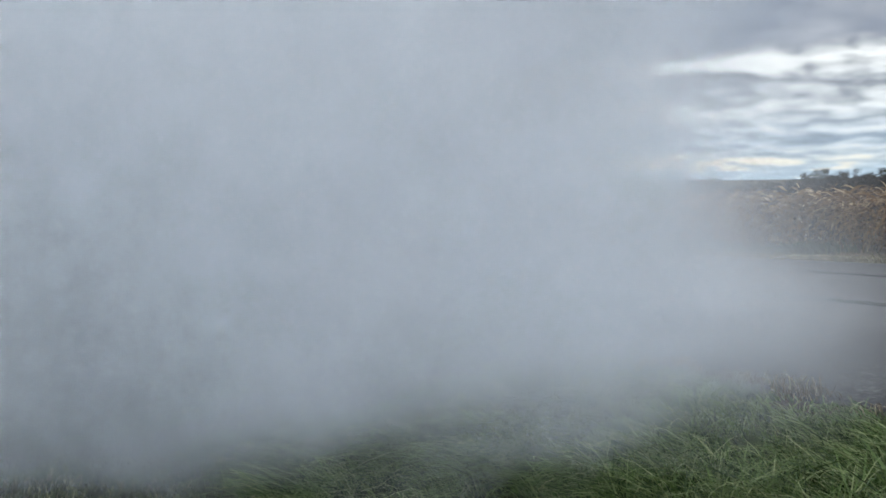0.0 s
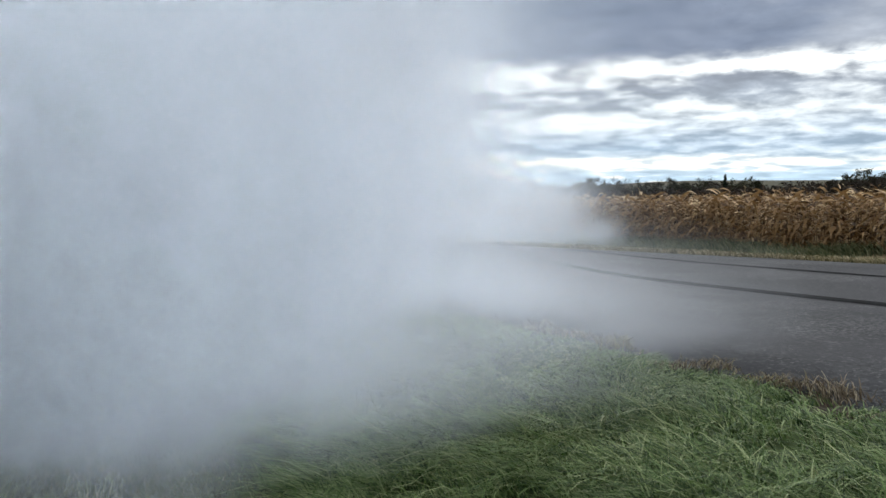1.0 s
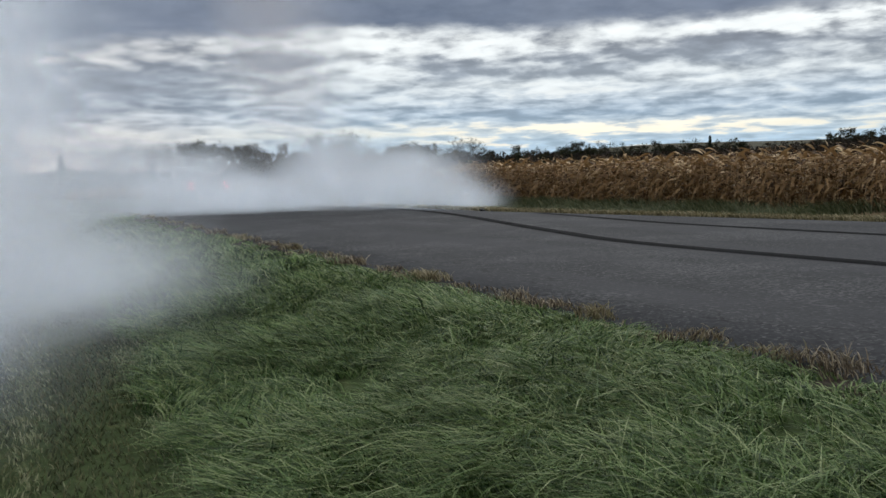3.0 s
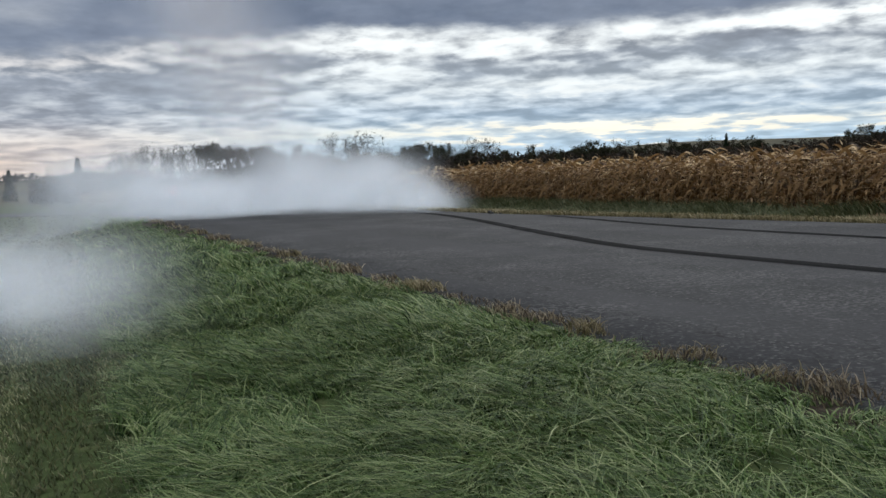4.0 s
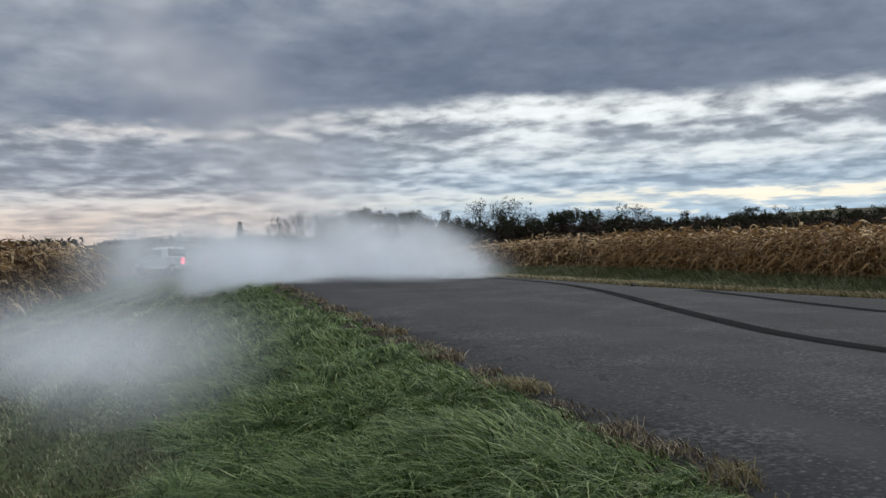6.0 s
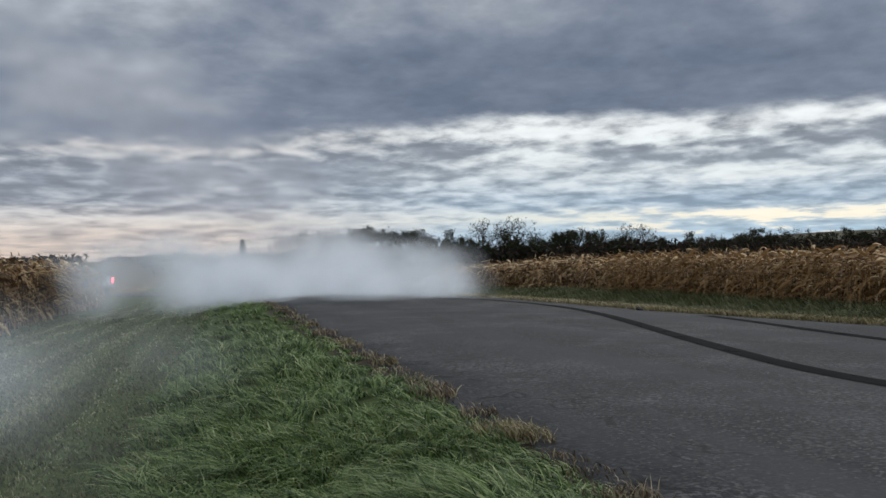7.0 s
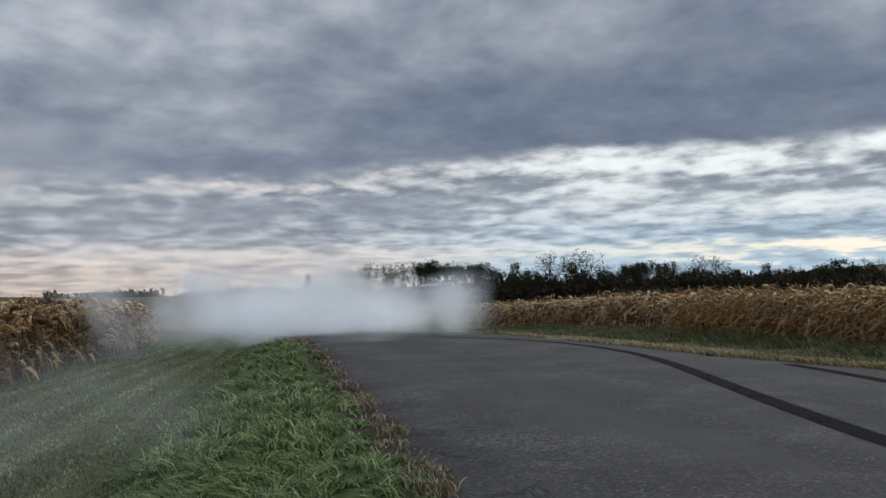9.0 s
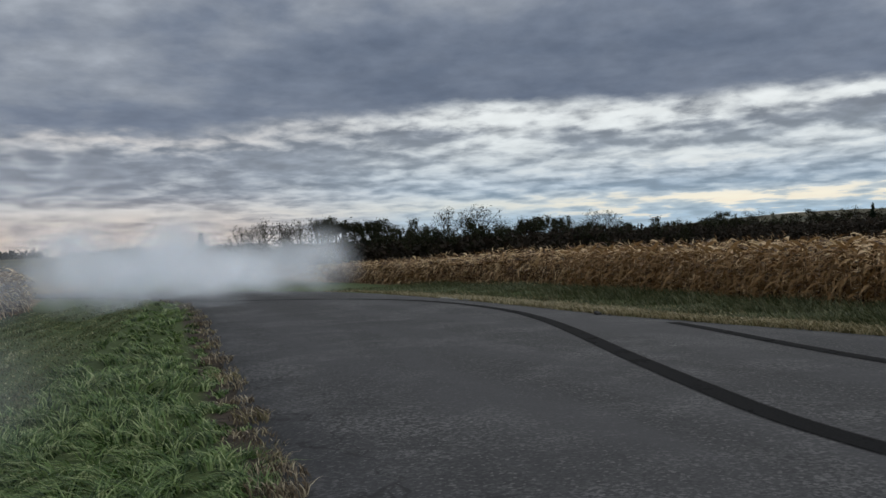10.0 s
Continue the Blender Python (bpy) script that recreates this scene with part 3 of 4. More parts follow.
def corn_model(r, leaves=9, steps=3, low=0.0, height=1.60):
    """One dead corn plant: arrays for its stalk, each leaf and its tassel."""
    pieces = []
    lean = r.normal(0, 0.05, 2)
    at = lambda z: (lean[0] * z, lean[1] * z, z)
    V, F = [], []
    for k, z in enumerate((low, height * 0.45, height * 0.74)):
        c, w = at(z), 0.013 * (1 - 0.3 * k)
        V += [(c[0] + w, c[1], z), (c[0] - w * 0.5, c[1] + w * 0.87, z), (c[0] - w * 0.5, c[1] - w * 0.87, z)]
    for k in (0, 3):
        F += [(k + a, k + (a + 1) % 3, k + 3 + (a + 1) % 3, k + 3 + a) for a in range(3)]
    pieces.append(("stalk", V, F))
    a0 = r.uniform(0, 6.28)
    for k in range(leaves):
        z = low + (height * 0.9 - low) * (0.12 + 0.86 * k / leaves)
        ang = a0 + math.pi * k + r.normal(0, 0.7) * 1.0
        # the wind carries the upper leaves over
        if z > 0.4 * height and r.uniform() < 0.5:
            ang = math.radians(165) + r.normal(0, 0.6)
        v, f = leaf_strip(at(z), ang, r.uniform(0.35, 0.70), r.uniform(0.10, 0.40), r.uniform(0.35, 1.15), r.uniform(0.05, 0.09), steps, r.uniform(-1.5, 1.5))
        pieces.append(("leaf", v, f))
    for k in range(1):
        v, f = leaf_strip(at(height * 0.9), math.radians(165) + r.normal(0, 0.9), r.uniform(0.12, 0.3), r.uniform(0.08, 0.22), r.uniform(0.2, 0.9), 0.02, 2)
        pieces.append(("tassel", v, f))
    return pieces


def corn_arrays(pieces):
    V, F, n = [], [], 0
    for _, v, f in pieces:
        V += v
        F += [tuple(i + n for i in q) for q in f]
        n += len(v)
    return np.array(V, np.float32), np.array(F, np.int32)


def corn_field(name, xs, ys, models, r, label, size=(0.85, 1.12)):
    """Many plants joined into one mass."""
    Vs, Fs, n = [], [], 0
    pick = r.integers(0, len(models), len(xs))
    turn = r.normal(0, 0.35, len(xs))
    sc = r.uniform(*size, len(xs))
    Z = land(xs, ys) - 0.05
    for k, (mv, mf) in enumerate(models):
        idx = np.nonzero(pick == k)[0]
        c, s = np.cos(turn[idx])[:, None] * sc[idx][:, None], np.sin(turn[idx])[:, None] * sc[idx][:, None]
        V = np.empty((len(idx), len(mv), 3), np.float32)
        V[..., 0] = c * mv[:, 0] - s * mv[:, 1] + xs[idx][:, None]
        V[..., 1] = s * mv[:, 0] + c * mv[:, 1] + ys[idx][:, None]
        V[..., 2] = mv[:, 2] * sc[idx][:, None] + Z[idx][:, None]
        F = mf[None] + (np.arange(len(idx)) * len(mv))[:, None, None] + n
        n += V.shape[0] * V.shape[1]
        Vs.append(V.reshape(-1, 3))
        Fs.append(F.reshape(-1, mf.shape[1]))
    ob = put_mesh(name, np_mesh(name, np.concatenate(Vs), np.concatenate(Fs), M_CORN))
    tagged(ob, label, "corn field", kind="stuff")


def rows_of(x0, x1, y0, y1, row, step, r, along="y"):
    X, Y = np.meshgrid(np.arange(x0, x1, row), np.arange(y0, y1, step))
    return X.ravel() + r.normal(0, 0.05, X.size), Y.ravel() + r.normal(0, 0.06, X.size)


def build_corn():
    r = np.random.default_rng(21)
    full = [corn_arrays(corn_model(r, 17, 3)) for _ in range(10)]
    tops = [corn_arrays(corn_model(r, 11, 3, 0.7)) for _ in range(8)]
    # single plants at the front of the field across the road
    protos = []
    for k in range(6):
        plant = tagged(new("corn_plant"), "dead brown corn plant with drooping wind-blown leaves", "corn plant", "front row of corn")
        for name, v, f in corn_model(r, 17, 4):
            put_mesh(name, np_mesh(name, v, f, M_STALK if name == "stalk" else M_CORN), plant)
        protos.append(plant)
    spots = [(float(corn_front(9.0 + 0.19 * k)) + 0.15 + r.normal(0, 0.05), 9.0 + 0.19 * k + r.normal(0, 0.04)) for k in range(110)]
    spots += [(-6.95 + r.normal(0, 0.05), 11.0 + 0.22 * k + r.normal(0, 0.04)) for k in range(60)]
    for k, (x, y) in enumerate(spots):
        m = pose(x, y, float(land(x, y)) - 0.05, r.normal(0, 2), r.normal(0, 2), r.normal(0, 22))
        if k < 6:
            protos[k].matrix_basis = m
        else:
            copy_thing(protos[k % 6], m)
    x, y = rows_of(12.75, 18.2, -2, 75, 0.76, 0.2, r)
    keep = (x > corn_front(y) + 0.45) | ((x > corn_front(y) + 0.05) & ((y < 9.0) | (y > 29.8)))
    keep &= x < 16.1 + 2.2 * sstep(y, 22, 10)
    corn_field("corn_field", x[keep], y[keep], full, r, "dry brown standing corn across the road")
    x, y = rows_of(16.3, 50, 0, 100, 0.76, 0.42, r)
    keep = (x < 22 + 0.55 * y) & (x > 16.1 + 2.2 * sstep(y, 22, 10))
    corn_field("corn_field_depth", x[keep], y[keep], tops, r, "tops of the dry brown corn behind the front rows")
    x, y = rows_of(3, 12.6, 62, 100, 0.9, 0.42, r)
    keep = x > right_edge(y) + 5
    corn_field("corn_field_beyond", x[keep], y[keep], tops, r, "dry brown corn past the bend in the road")
    x, y = rows_of(-9.9, -6.8, 4, 48, 0.76, 0.2, r)
    keep = (x < -7.3) | (y < 11) | (y > 24.1)
    corn_field("corn_field_west", x[keep], y[keep], full, r, "dry brown standing corn beside the mown strip", (1.10, 1.42))
    x, y = rows_of(-34, -9.9, 6, 62, 0.76, 0.42, r)
    corn_field("corn_field_west_depth", x, y, tops, r, "tops of the dry brown corn beside the mown strip", (1.10, 1.42))


# ---- trees ----
def tube(V, F, a, b, ra, rb, sides=4):
    a, b = np.array(a, float), np.array(b, float)
    d = b - a
    d /= np.linalg.norm(d) + 1e-9
    u = np.cross(d, (0.3, 0.9, 0.2))
    u /= np.linalg.norm(u) + 1e-9
    w = np.cross(d, u)
    n = len(V)
    for c, rad in ((a, ra), (b, rb)):
        for k in range(sides):
            q = 2 * math.pi * k / sides
            V.append(tuple(c + rad * (math.cos(q) * u + math.sin(q) * w)))
    F += [(n + k, n + (k + 1) % sides, n + sides + (k + 1) % sides, n + sides + k) for k in range(sides)]


def grow(r, V, F, tips, p, d, length, rad, level, spread):
    """Branches that fork, bend and thin out."""
    seg = 2
    for _ in range(seg):
        q = p + d * (length / seg)
        tube(V, F, p, q, rad, rad * 0.78, 4 if level > 1 else 3)
        p, rad = q, rad * 0.78
        d = d + r.normal(0, 0.10, 3)
        d /= np.linalg.norm(d)
        if level <= 2:
            tips.append(p)
    if level == 0:
        tips.append(p)
        return
    for _ in range(3 if level > 1 else 4):
        nd = d + r.normal(0, spread, 3)
        nd[2] += 0.12
        nd /= np.linalg.norm(nd)
        grow(r, V, F, tips, p, nd, length * r.uniform(0.55, 0.82), rad * 0.72, level - 1, spread)


def leaf_bits(r, tips, per, scatter_r, size):
    tips = np.array(tips)
    c = np.repeat(tips, per, 0) + r.normal(0, scatter_r, (len(tips) * per, 3))
    n = len(c)
    a, b = r.normal(0, 1, (n, 3)), r.normal(0, 1, (n, 3))
    a = a / np.linalg.norm(a, axis=1)[:, None] * size * r.uniform(0.5, 1.4, n)[:, None]
    b = b / np.linalg.norm(b, axis=1)[:, None] * size * r.uniform(0.3, 0.8, n)[:, None]
    V = np.stack([c - a, c + b, c + a, c - b], 1).reshape(-1, 3)
    F = (np.arange(n)[:, None] * 4 + np.arange(4)[None])
    return V, F


def tree_model(seed, height, spread, per, size, trunk=0.25, leaf=None, label="", levels=4):
    r = np.random.default_rng(seed)
    V, F, tips = [], [], []
    th = height * trunk
    tree = new("tree")
    tagged(tree, label, "tree", "distant tree line")
    tube(V, F, (0, 0, -0.5), (0, 0, th), height * 0.028, height * 0.022, 6)
    for _ in range(4):
        d = np.array([r.normal(0, spread), r.normal(0, spread), 1.0])
        d /= np.linalg.norm(d)
        grow(r, V, F, tips, np.array([0, 0, th]), d, height * 0.27, height * 0.016, levels - 1, spread)
    top = max(t[2] for t in tips)
    k = height / top
    V = np.array(V)
    V[:, 2] = np.where(V[:, 2] > 0, V[:, 2] * k, V[:, 2])
    tips = np.array(tips) * (1, 1, k)
    put_mesh("trunk", np_mesh("trunk", V, F, M_BARK), tree)
    if per:
        lv, lf = leaf_bits(r, tips, per, height * 0.03, size)
        put_mesh("crown", np_mesh("crown", lv, lf, leaf or M_LEAF), tree)
    return tree


def conifer_model(seed, height):
    r = np.random.default_rng(seed)
    tree = tagged(new("tree"), "dark narrow conifer in the distant tree line", "tree", "distant tree line")
    V, F, tips = [], [], []
    tube(V, F, (0, 0, -0.5), (0, 0, height * 0.97), height * 0.02, 0.02, 6)
    for z in np.linspace(0.1, 0.97, 26):
        reach = (1 - z) * height * 0.27 + 0.03
        for k in range(7):
            a = r.uniform(0, 6.28)
            e = np.array([math.cos(a) * reach, math.sin(a) * reach, z * height - reach * 0.35 + r.normal(0, 0.1)])
            tube(V, F, (0, 0, z * height), e, 0.03, 0.01, 3)
            for s in (0.35, 0.6, 0.8, 1.0):
                tips.append(np.array([0, 0, z * height]) * (1 - s) + e * s)
    put_mesh("trunk", np_mesh("trunk", V, F, M_BARK), tree)
    lv, lf = leaf_bits(r, tips, 3, 0.12, height * 0.03)
    put_mesh("crown", np_mesh("crown", lv, lf, M_NEEDLE), tree)
    return tree


def build_trees():
    r = np.random.default_rng(5)
    bare = [tree_model(31 + k, 9.0, 0.55, 1, 0.14, 0.22, None, "nearly bare dark broad-crowned tree", 4) for k in range(3)]
    leafy = [tree_model(51 + k, 7.0, 0.6, 5, 0.16, 0.15, None, "dark late-autumn tree with thinning leaves", 4) for k in range(3)]
    slim = [tree_model(71 + k, 8.0, 0.32, 4, 0.15, 0.3, None, "slim dark tree with sparse high crown", 4) for k in range(2)]
    con = [conifer_model(91, 7.0)]
    kinds = {"b": bare, "l": leafy, "s": slim, "c": con}
    used = set()

    def plant(kind, x, y, top, wide=1.0):
        base = kinds[kind]
        k = r.integers(0, len(base))
        src = base[k]
        own = {"b": 9.0, "l": 7.0, "s": 8.0, "c": 7.0}[kind]
        z = float(land(x, y)) - 0.2
        s = (top - z) / own
        m = pose(x, y, z, 0, 0, r.uniform(0, 360))
        ob = src
        if src.name in used:
            ob = copy_thing(src, m)
        else:
            used.add(src.name)
            ob.matrix_basis = m
        ob.scale = (s * wide, s * wide, s)

    # named silhouettes: kind, x, y, height of the top, spread
    for row in (("c", 4.6, 133, 5.0, 1.0), ("c", -4.5, 140, 3.6, 1.0), ("l", -9.0, 150, 3.2, 1.1), ("l", 0.5, 138, 2.8, 1.2),
                ("b", 43.8, 134, 8.4, 1.1), ("b", 47.5, 131, 7.8, 1.0), ("b", 50.5, 134, 8.8, 1.2), ("l", 33.0, 132, 6.6, 0.8), ("l", 38.5, 134, 6.6, 0.7),
                ("b", 72.0, 134, 7.6, 1.2), ("b", 75.5, 136, 7.6, 1.2), ("l", 84.2, 134, 6.1, 0.8), ("b", 88.9, 134, 5.9, 0.7),
                ("l", 98.0, 134, 6.7, 1.1), ("l", 101.0, 136, 6.8, 1.0), ("b", 105.8, 134, 7.3, 0.9), ("l", 109.0, 136, 6.3, 1.0), ("l", 113.0, 135, 6.5, 1.1), ("l", 118.0, 135, 6.9, 1.2), ("l", 123.0, 135, 6.6, 1.2),
                ("b", 131.0, 136, 7.6, 1.0), ("l", 128.0, 136, 6.9, 1.1), ("l", 137.0, 136, 7.1, 1.2), ("l", 146.0, 136, 7.5, 1.2), ("c", 134.0, 134, 7.8, 0.7),
                ("l", 175.0, 136, 9.5, 1.2), ("l", 185.0, 136, 9.9, 1.3), ("l", 196.0, 136, 10.3, 1.3), ("l", 208.0, 136, 10.5, 1.3), ("l", 222.0, 136, 11.0, 1.3)):
        plant(*row)
    for x in np.arange(10.5, 31, 1.7):
        plant("s" if r.uniform() < 0.6 else "b", x + r.normal(0, 0.4), 132 + r.normal(0, 2), 6.5 + r.normal(0, 0.25), 1.0)
    for x in np.arange(12.0, 66, 2.1):
        plant("l", x + r.normal(0, 0.5), 129 + r.normal(0, 2), (2.2 if x < 27 else 5.0) + r.normal(0, 0.4), 1.1)
    for x in np.arange(53, 72, 1.9):
        plant("b" if r.uniform() < 0.5 else "s", x + r.normal(0, 0.4), 133 + r.normal(0, 2), 6.2 + r.normal(0, 0.3), 1.0)
    for x in np.arange(66, 97, 2.4):
        plant("l", x + r.normal(0, 0.6), 131 + r.normal(0, 2), 4.9 + r.normal(0, 0.35), 1.2)
    # low brush that closes the foot of the trees
    n = 40000
    x = r.uniform(-2, 235, n)
    y = 128 + r.normal(0, 3.0, n)
    topz = np.interp(x, [-2, 6, 10, 30, 66, 97, 150, 175, 235], [1.4, 2.0, 2.2, 2.8, 4.4, 4.2, 5.2, 7.6, 8.6])
    zz = land(x, y) + (topz - land(x, y)) * r.uniform(0, 1, n) ** 0.8 * r.uniform(0.75, 1.05, n)
    V, F = leaf_bits(r, np.stack([x, y, zz], 1), 1, 0.05, 0.42)
    ob = put_mesh("brush", np_mesh("brush", V, F, M_BRUSH))
    tagged(ob, "dark tangled brush under the distant trees", "brush", kind="stuff")
    # far woods on the ridges
    n = 24000
    az = np.radians(r.uniform(-14, 66, n))
    d = r.uniform(700, 1500, n)
    x, y = np.sin(az) * d, np.cos(az) * d
    keep = (np.sin(np.degrees(az) * 0.9 + d * 0.004) + np.sin(np.degrees(az) * 2.3 + 1) * 0.5) > -0.25
    x, y = x[keep], y[keep]
    zz = land(x, y) + r.uniform(0, 1, len(x)) * 7
    V, F = leaf_bits(r, np.stack([x, y, zz], 1), 1, 0.5, 2.4)
    ob = put_mesh("far_woods", np_mesh("far_woods", V, F, M_BRUSH))
    tagged(ob, "far dark woods on the low ridges", "woods", kind="stuff")


# ---- small things on the road ----
def build_small():
    r = np.random.default_rng(8)
    for k, (x, y, s) in enumerate(((7.95, 19.1, 0.10), (8.05, 18.75, 0.05))):
        bm = bmesh.new()
        bmesh.ops.create_icosphere(bm, subdivisions=2, radius=s)
        for v in bm.verts:
            v.co *= 0.8 + 0.45 * noise.noise(v.co * 9 + Vector((k, 0, 0)))
            v.co.z = v.co.z * 0.65 + s * 0.4
        ob = part("stone", bm, M_STONE, None, smooth=False)
        ob.location = (x, y, float(road_z(x, y)) - 0.01)
        tagged(ob, "small dark clod lying on the asphalt", "stone", "clods on the road")
    # pale apron at the far edge
    bm = bmesh.new()
    ring = []
    for k in range(20):
        a = 2 * math.pi * k / 20
        q = 1 + 0.12 * math.sin(3 * a) + 0.06 * math.sin(7 * a + 1)
        ring.append(bm.verts.new((7.9 + 0.62 * math.cos(a) * q, 27.0 + 1.1 * math.sin(a) * q, 0)))
    for v in ring:
        v.co.z = float(road_z(v.co.x, v.co.y)) + 0.02
    f = bm.faces.new(ring)
    ex = bmesh.ops.extrude_face_region(bm, geom=[f])
    for v in ex["geom"]:
        if isinstance(v, bmesh.types.BMVert):
            v.co.z -= 0.08
    bmesh.ops.recalc_face_normals(bm, faces=bm.faces)
    ob = part("gravel_apron", bm, M_CONCRETE, None)
    tagged(ob, "pale gravel apron at the far edge of the asphalt", "gravel patch")


# ---- pickup truck, driving off inside the smoke ----
def loft(profile, half, inset_top=0.0, z_ref=None):
    """A body from a side outline (y, z), with half width, drawn in towards the top."""
    bm = bmesh.new()
    zs = [p[1] for p in profile]
    lo, hi = min(zs), max(zs)
    rings = []
    for sx in (-1, 1):
        ring = []
        for y, z in profile:
            s = (z - lo) / (hi - lo)
            ring.append(bm.verts.new((sx * (half - inset_top * s), y, z)))
        rings.append(ring)
    n = len(profile)
    for k in range(n):
        bm.faces.new((rings[0][k], rings[0][(k + 1) % n], rings[1][(k + 1) % n], rings[1][k]))
    bm.faces.new(rings[0][::-1])
    bm.faces.new(rings[1])
    bmesh.ops.recalc_face_normals(bm, faces=bm.faces)
    bmesh.ops.bevel(bm, geom=[e for e in bm.edges if e.calc_face_angle(0) > 0.5], offset=0.04, segments=2, affect="EDGES", profile=0.6)
    return bm


def slab(x0, x1, y0, y1, z0, z1, bev=0.015):
    bm = bmesh.new()
    bmesh.ops.create_cube(bm, size=1.0)
    for v in bm.verts:
        v.co = Vector(((x0 + x1) / 2 + v.co.x * (x1 - x0), (y0 + y1) / 2 + v.co.y * (y1 - y0), (z0 + z1) / 2 + v.co.z * (z1 - z0)))
    bmesh.ops.bevel(bm, geom=list(bm.edges), offset=bev, segments=2, affect="EDGES", profile=0.7)
    return bm


def wheel_disc(radius, width, inner=0.0):
    bm = bmesh.new()
    prof = [(radius * 0.62 if inner == 0 else inner, -width / 2), (radius * 0.93, -width / 2), (radius, -width * 0.3), (radius, width * 0.3), (radius * 0.93, width / 2), (radius * 0.62, width / 2)]
    if inner:
        prof = [(0.04, -width * 0.30), (radius * 0.5, -width * 0.25), (radius, -width / 2), (radius, width / 2), (radius * 0.5, width * 0.25), (0.04, width * 0.30)]
    rings = []
    for k in range(28):
        a = 2 * math.pi * k / 28
        rings.append([bm.verts.new((w, rr * math.cos(a), rr * math.sin(a))) for rr, w in prof])
    n = len(prof)
    for k in range(28):
        p, q = rings[k], rings[(k + 1) % 28]
        for j in range(n if not inner else n - 1):
            bm.faces.new((p[j], p[(j + 1) % n], q[(j + 1) % n], q[j]))
    bmesh.ops.recalc_face_normals(bm, faces=bm.faces)
    return bm


def build_truck():
    truck = tagged(new("pickup_truck"), "white pickup truck with lit red tail lights on the road", "pickup truck")
    part("body", loft([(-2.75, 0.55), (-2.75, 1.12), (-0.9, 1.14), (1.1, 1.12), (2.55, 1.02), (2.75, 0.8), (2.75, 0.5), (2.2, 0.42), (-2.3, 0.42)], 0.98, 0.04), M_WHITE, truck)
    part("cab", loft([(-0.95, 1.12), (-0.85, 1.78), (-0.55, 1.86), (0.55, 1.84), (1.25, 1.14)], 0.93, 0.16), M_WHITE, truck)
    part("rear_window", slab(-0.66, 0.66, -0.955, -0.905, 1.24, 1.68), M_GLASS, truck, "dark tinted rear window")
    for s in (-1, 1):
        part("side_window", slab(s * 0.86 - 0.03, s * 0.86 + 0.03, -0.55, 0.7, 1.22, 1.66), M_GLASS, truck)
        part("bed_rail", slab(s * 0.93 - 0.06, s * 0.93 + 0.06, -2.75, -0.95, 1.10, 1.20), M_WHITE, truck)
        part("tail_light", slab(s * 0.86 - 0.09, s * 0.86 + 0.09, -2.80, -2.72, 0.78, 1.14), M_TAIL, truck, "lit red tail light")
        part("mirror", slab(s * 1.10 - 0.12, s * 1.10 + 0.12, 0.75, 0.87, 1.18, 1.42), M_PLASTIC, truck)
    part("windscreen", slab(-0.7, 0.7, 0.93, 0.99, 1.22, 1.60), M_GLASS, truck)
    part("tailgate", slab(-0.74, 0.74, -2.80, -2.73, 0.66, 1.14), M_WHITE, truck)
    part("bumper", slab(-0.95, 0.95, -2.92, -2.74, 0.42, 0.62, 0.03), M_STEEL, truck)
    wheels = []
    for s in (-1, 1):
        for y in (-1.75, 1.75):
            w = new("wheel")
            w.parent = truck
            part("tyre", wheel_disc(0.39, 0.27), M_TYRE, w, smooth=True)
            part("rim", wheel_disc(0.25, 0.22, 0.05), M_STEEL, w, smooth=True)
            wheels.append((w, s * 0.86, y))
    return truck, wheels


# ---- smoke ----
def puff_mesh(seed, radius, sheets, flat, mat):
    """A rigid puff: soft veils that cross in one middle, broadside to the wind."""
    r = np.random.default_rng(seed)
    V, F, UV, n = [np.zeros(3)], [], [(0, 0)], 1
    rings, seg = 5, 18
    for k in range(sheets):
        a0 = 1.10 + (k - (sheets - 1) / 2) * 0.6 + r.uniform(-0.2, 0.2)
        d = np.array([math.cos(a0), math.sin(a0), 0.0])
        d /= np.linalg.norm(d)
        u = np.cross(d, (0, 0, 1))
        u /= np.linalg.norm(u)
        w = np.cross(u, d)
        rad = radius * r.uniform(0.8, 1.15)
        bu, bw = r.normal(0, 0.2), r.normal(0, 0.2)
        for i in range(1, rings + 1):
            s = i / rings
            for j in range(seg):
                a = 2 * math.pi * j / seg
                ca, sa = math.cos(a) * s, math.sin(a) * s
                V.append(rad * ((ca + bu * s * s) * u + (sa + bw * s * s) * w))
                UV.append((ca, sa))
        for j in range(seg):
            F.append((0, n + j, n + (j + 1) % seg))
            for i in range(rings - 1):
                b = n + i * seg
                F.append((b + j, b + seg + j, b + seg + (j + 1) % seg))
                F.append((b + j, b + seg + (j + 1) % seg, b + (j + 1) % seg))
        n = len(V)
    V = np.array(V) * (1, 1, flat)
    return np_mesh("puff", V, F, mat, np.array(UV), smooth=True)


AHEAD, SIDE = np.array([0.454, 0.891, 0.0]), np.array([0.891, -0.454, 0.0])


def smoke_bank(label, puffs):
    """A cloud of puffs. Each: seed, radius, sheets, flatness, material, and its way as rows (t, depth, side, height) seen from the verge."""
    cloud = tagged(new("smoke_cloud"), label, "smoke")
    ways = []
    for seed, radius, sheets, flat, mat, rows in puffs:
        p = put_mesh("puff", puff_mesh(seed, radius, sheets, flat, mat), cloud)
        ways.append((p, seed, [(t, np.array([-3.7, -0.45, 0.0]) + AHEAD * d + SIDE * s + (0, 0, h)) for t, d, s, h in rows]))
    return cloud, ways


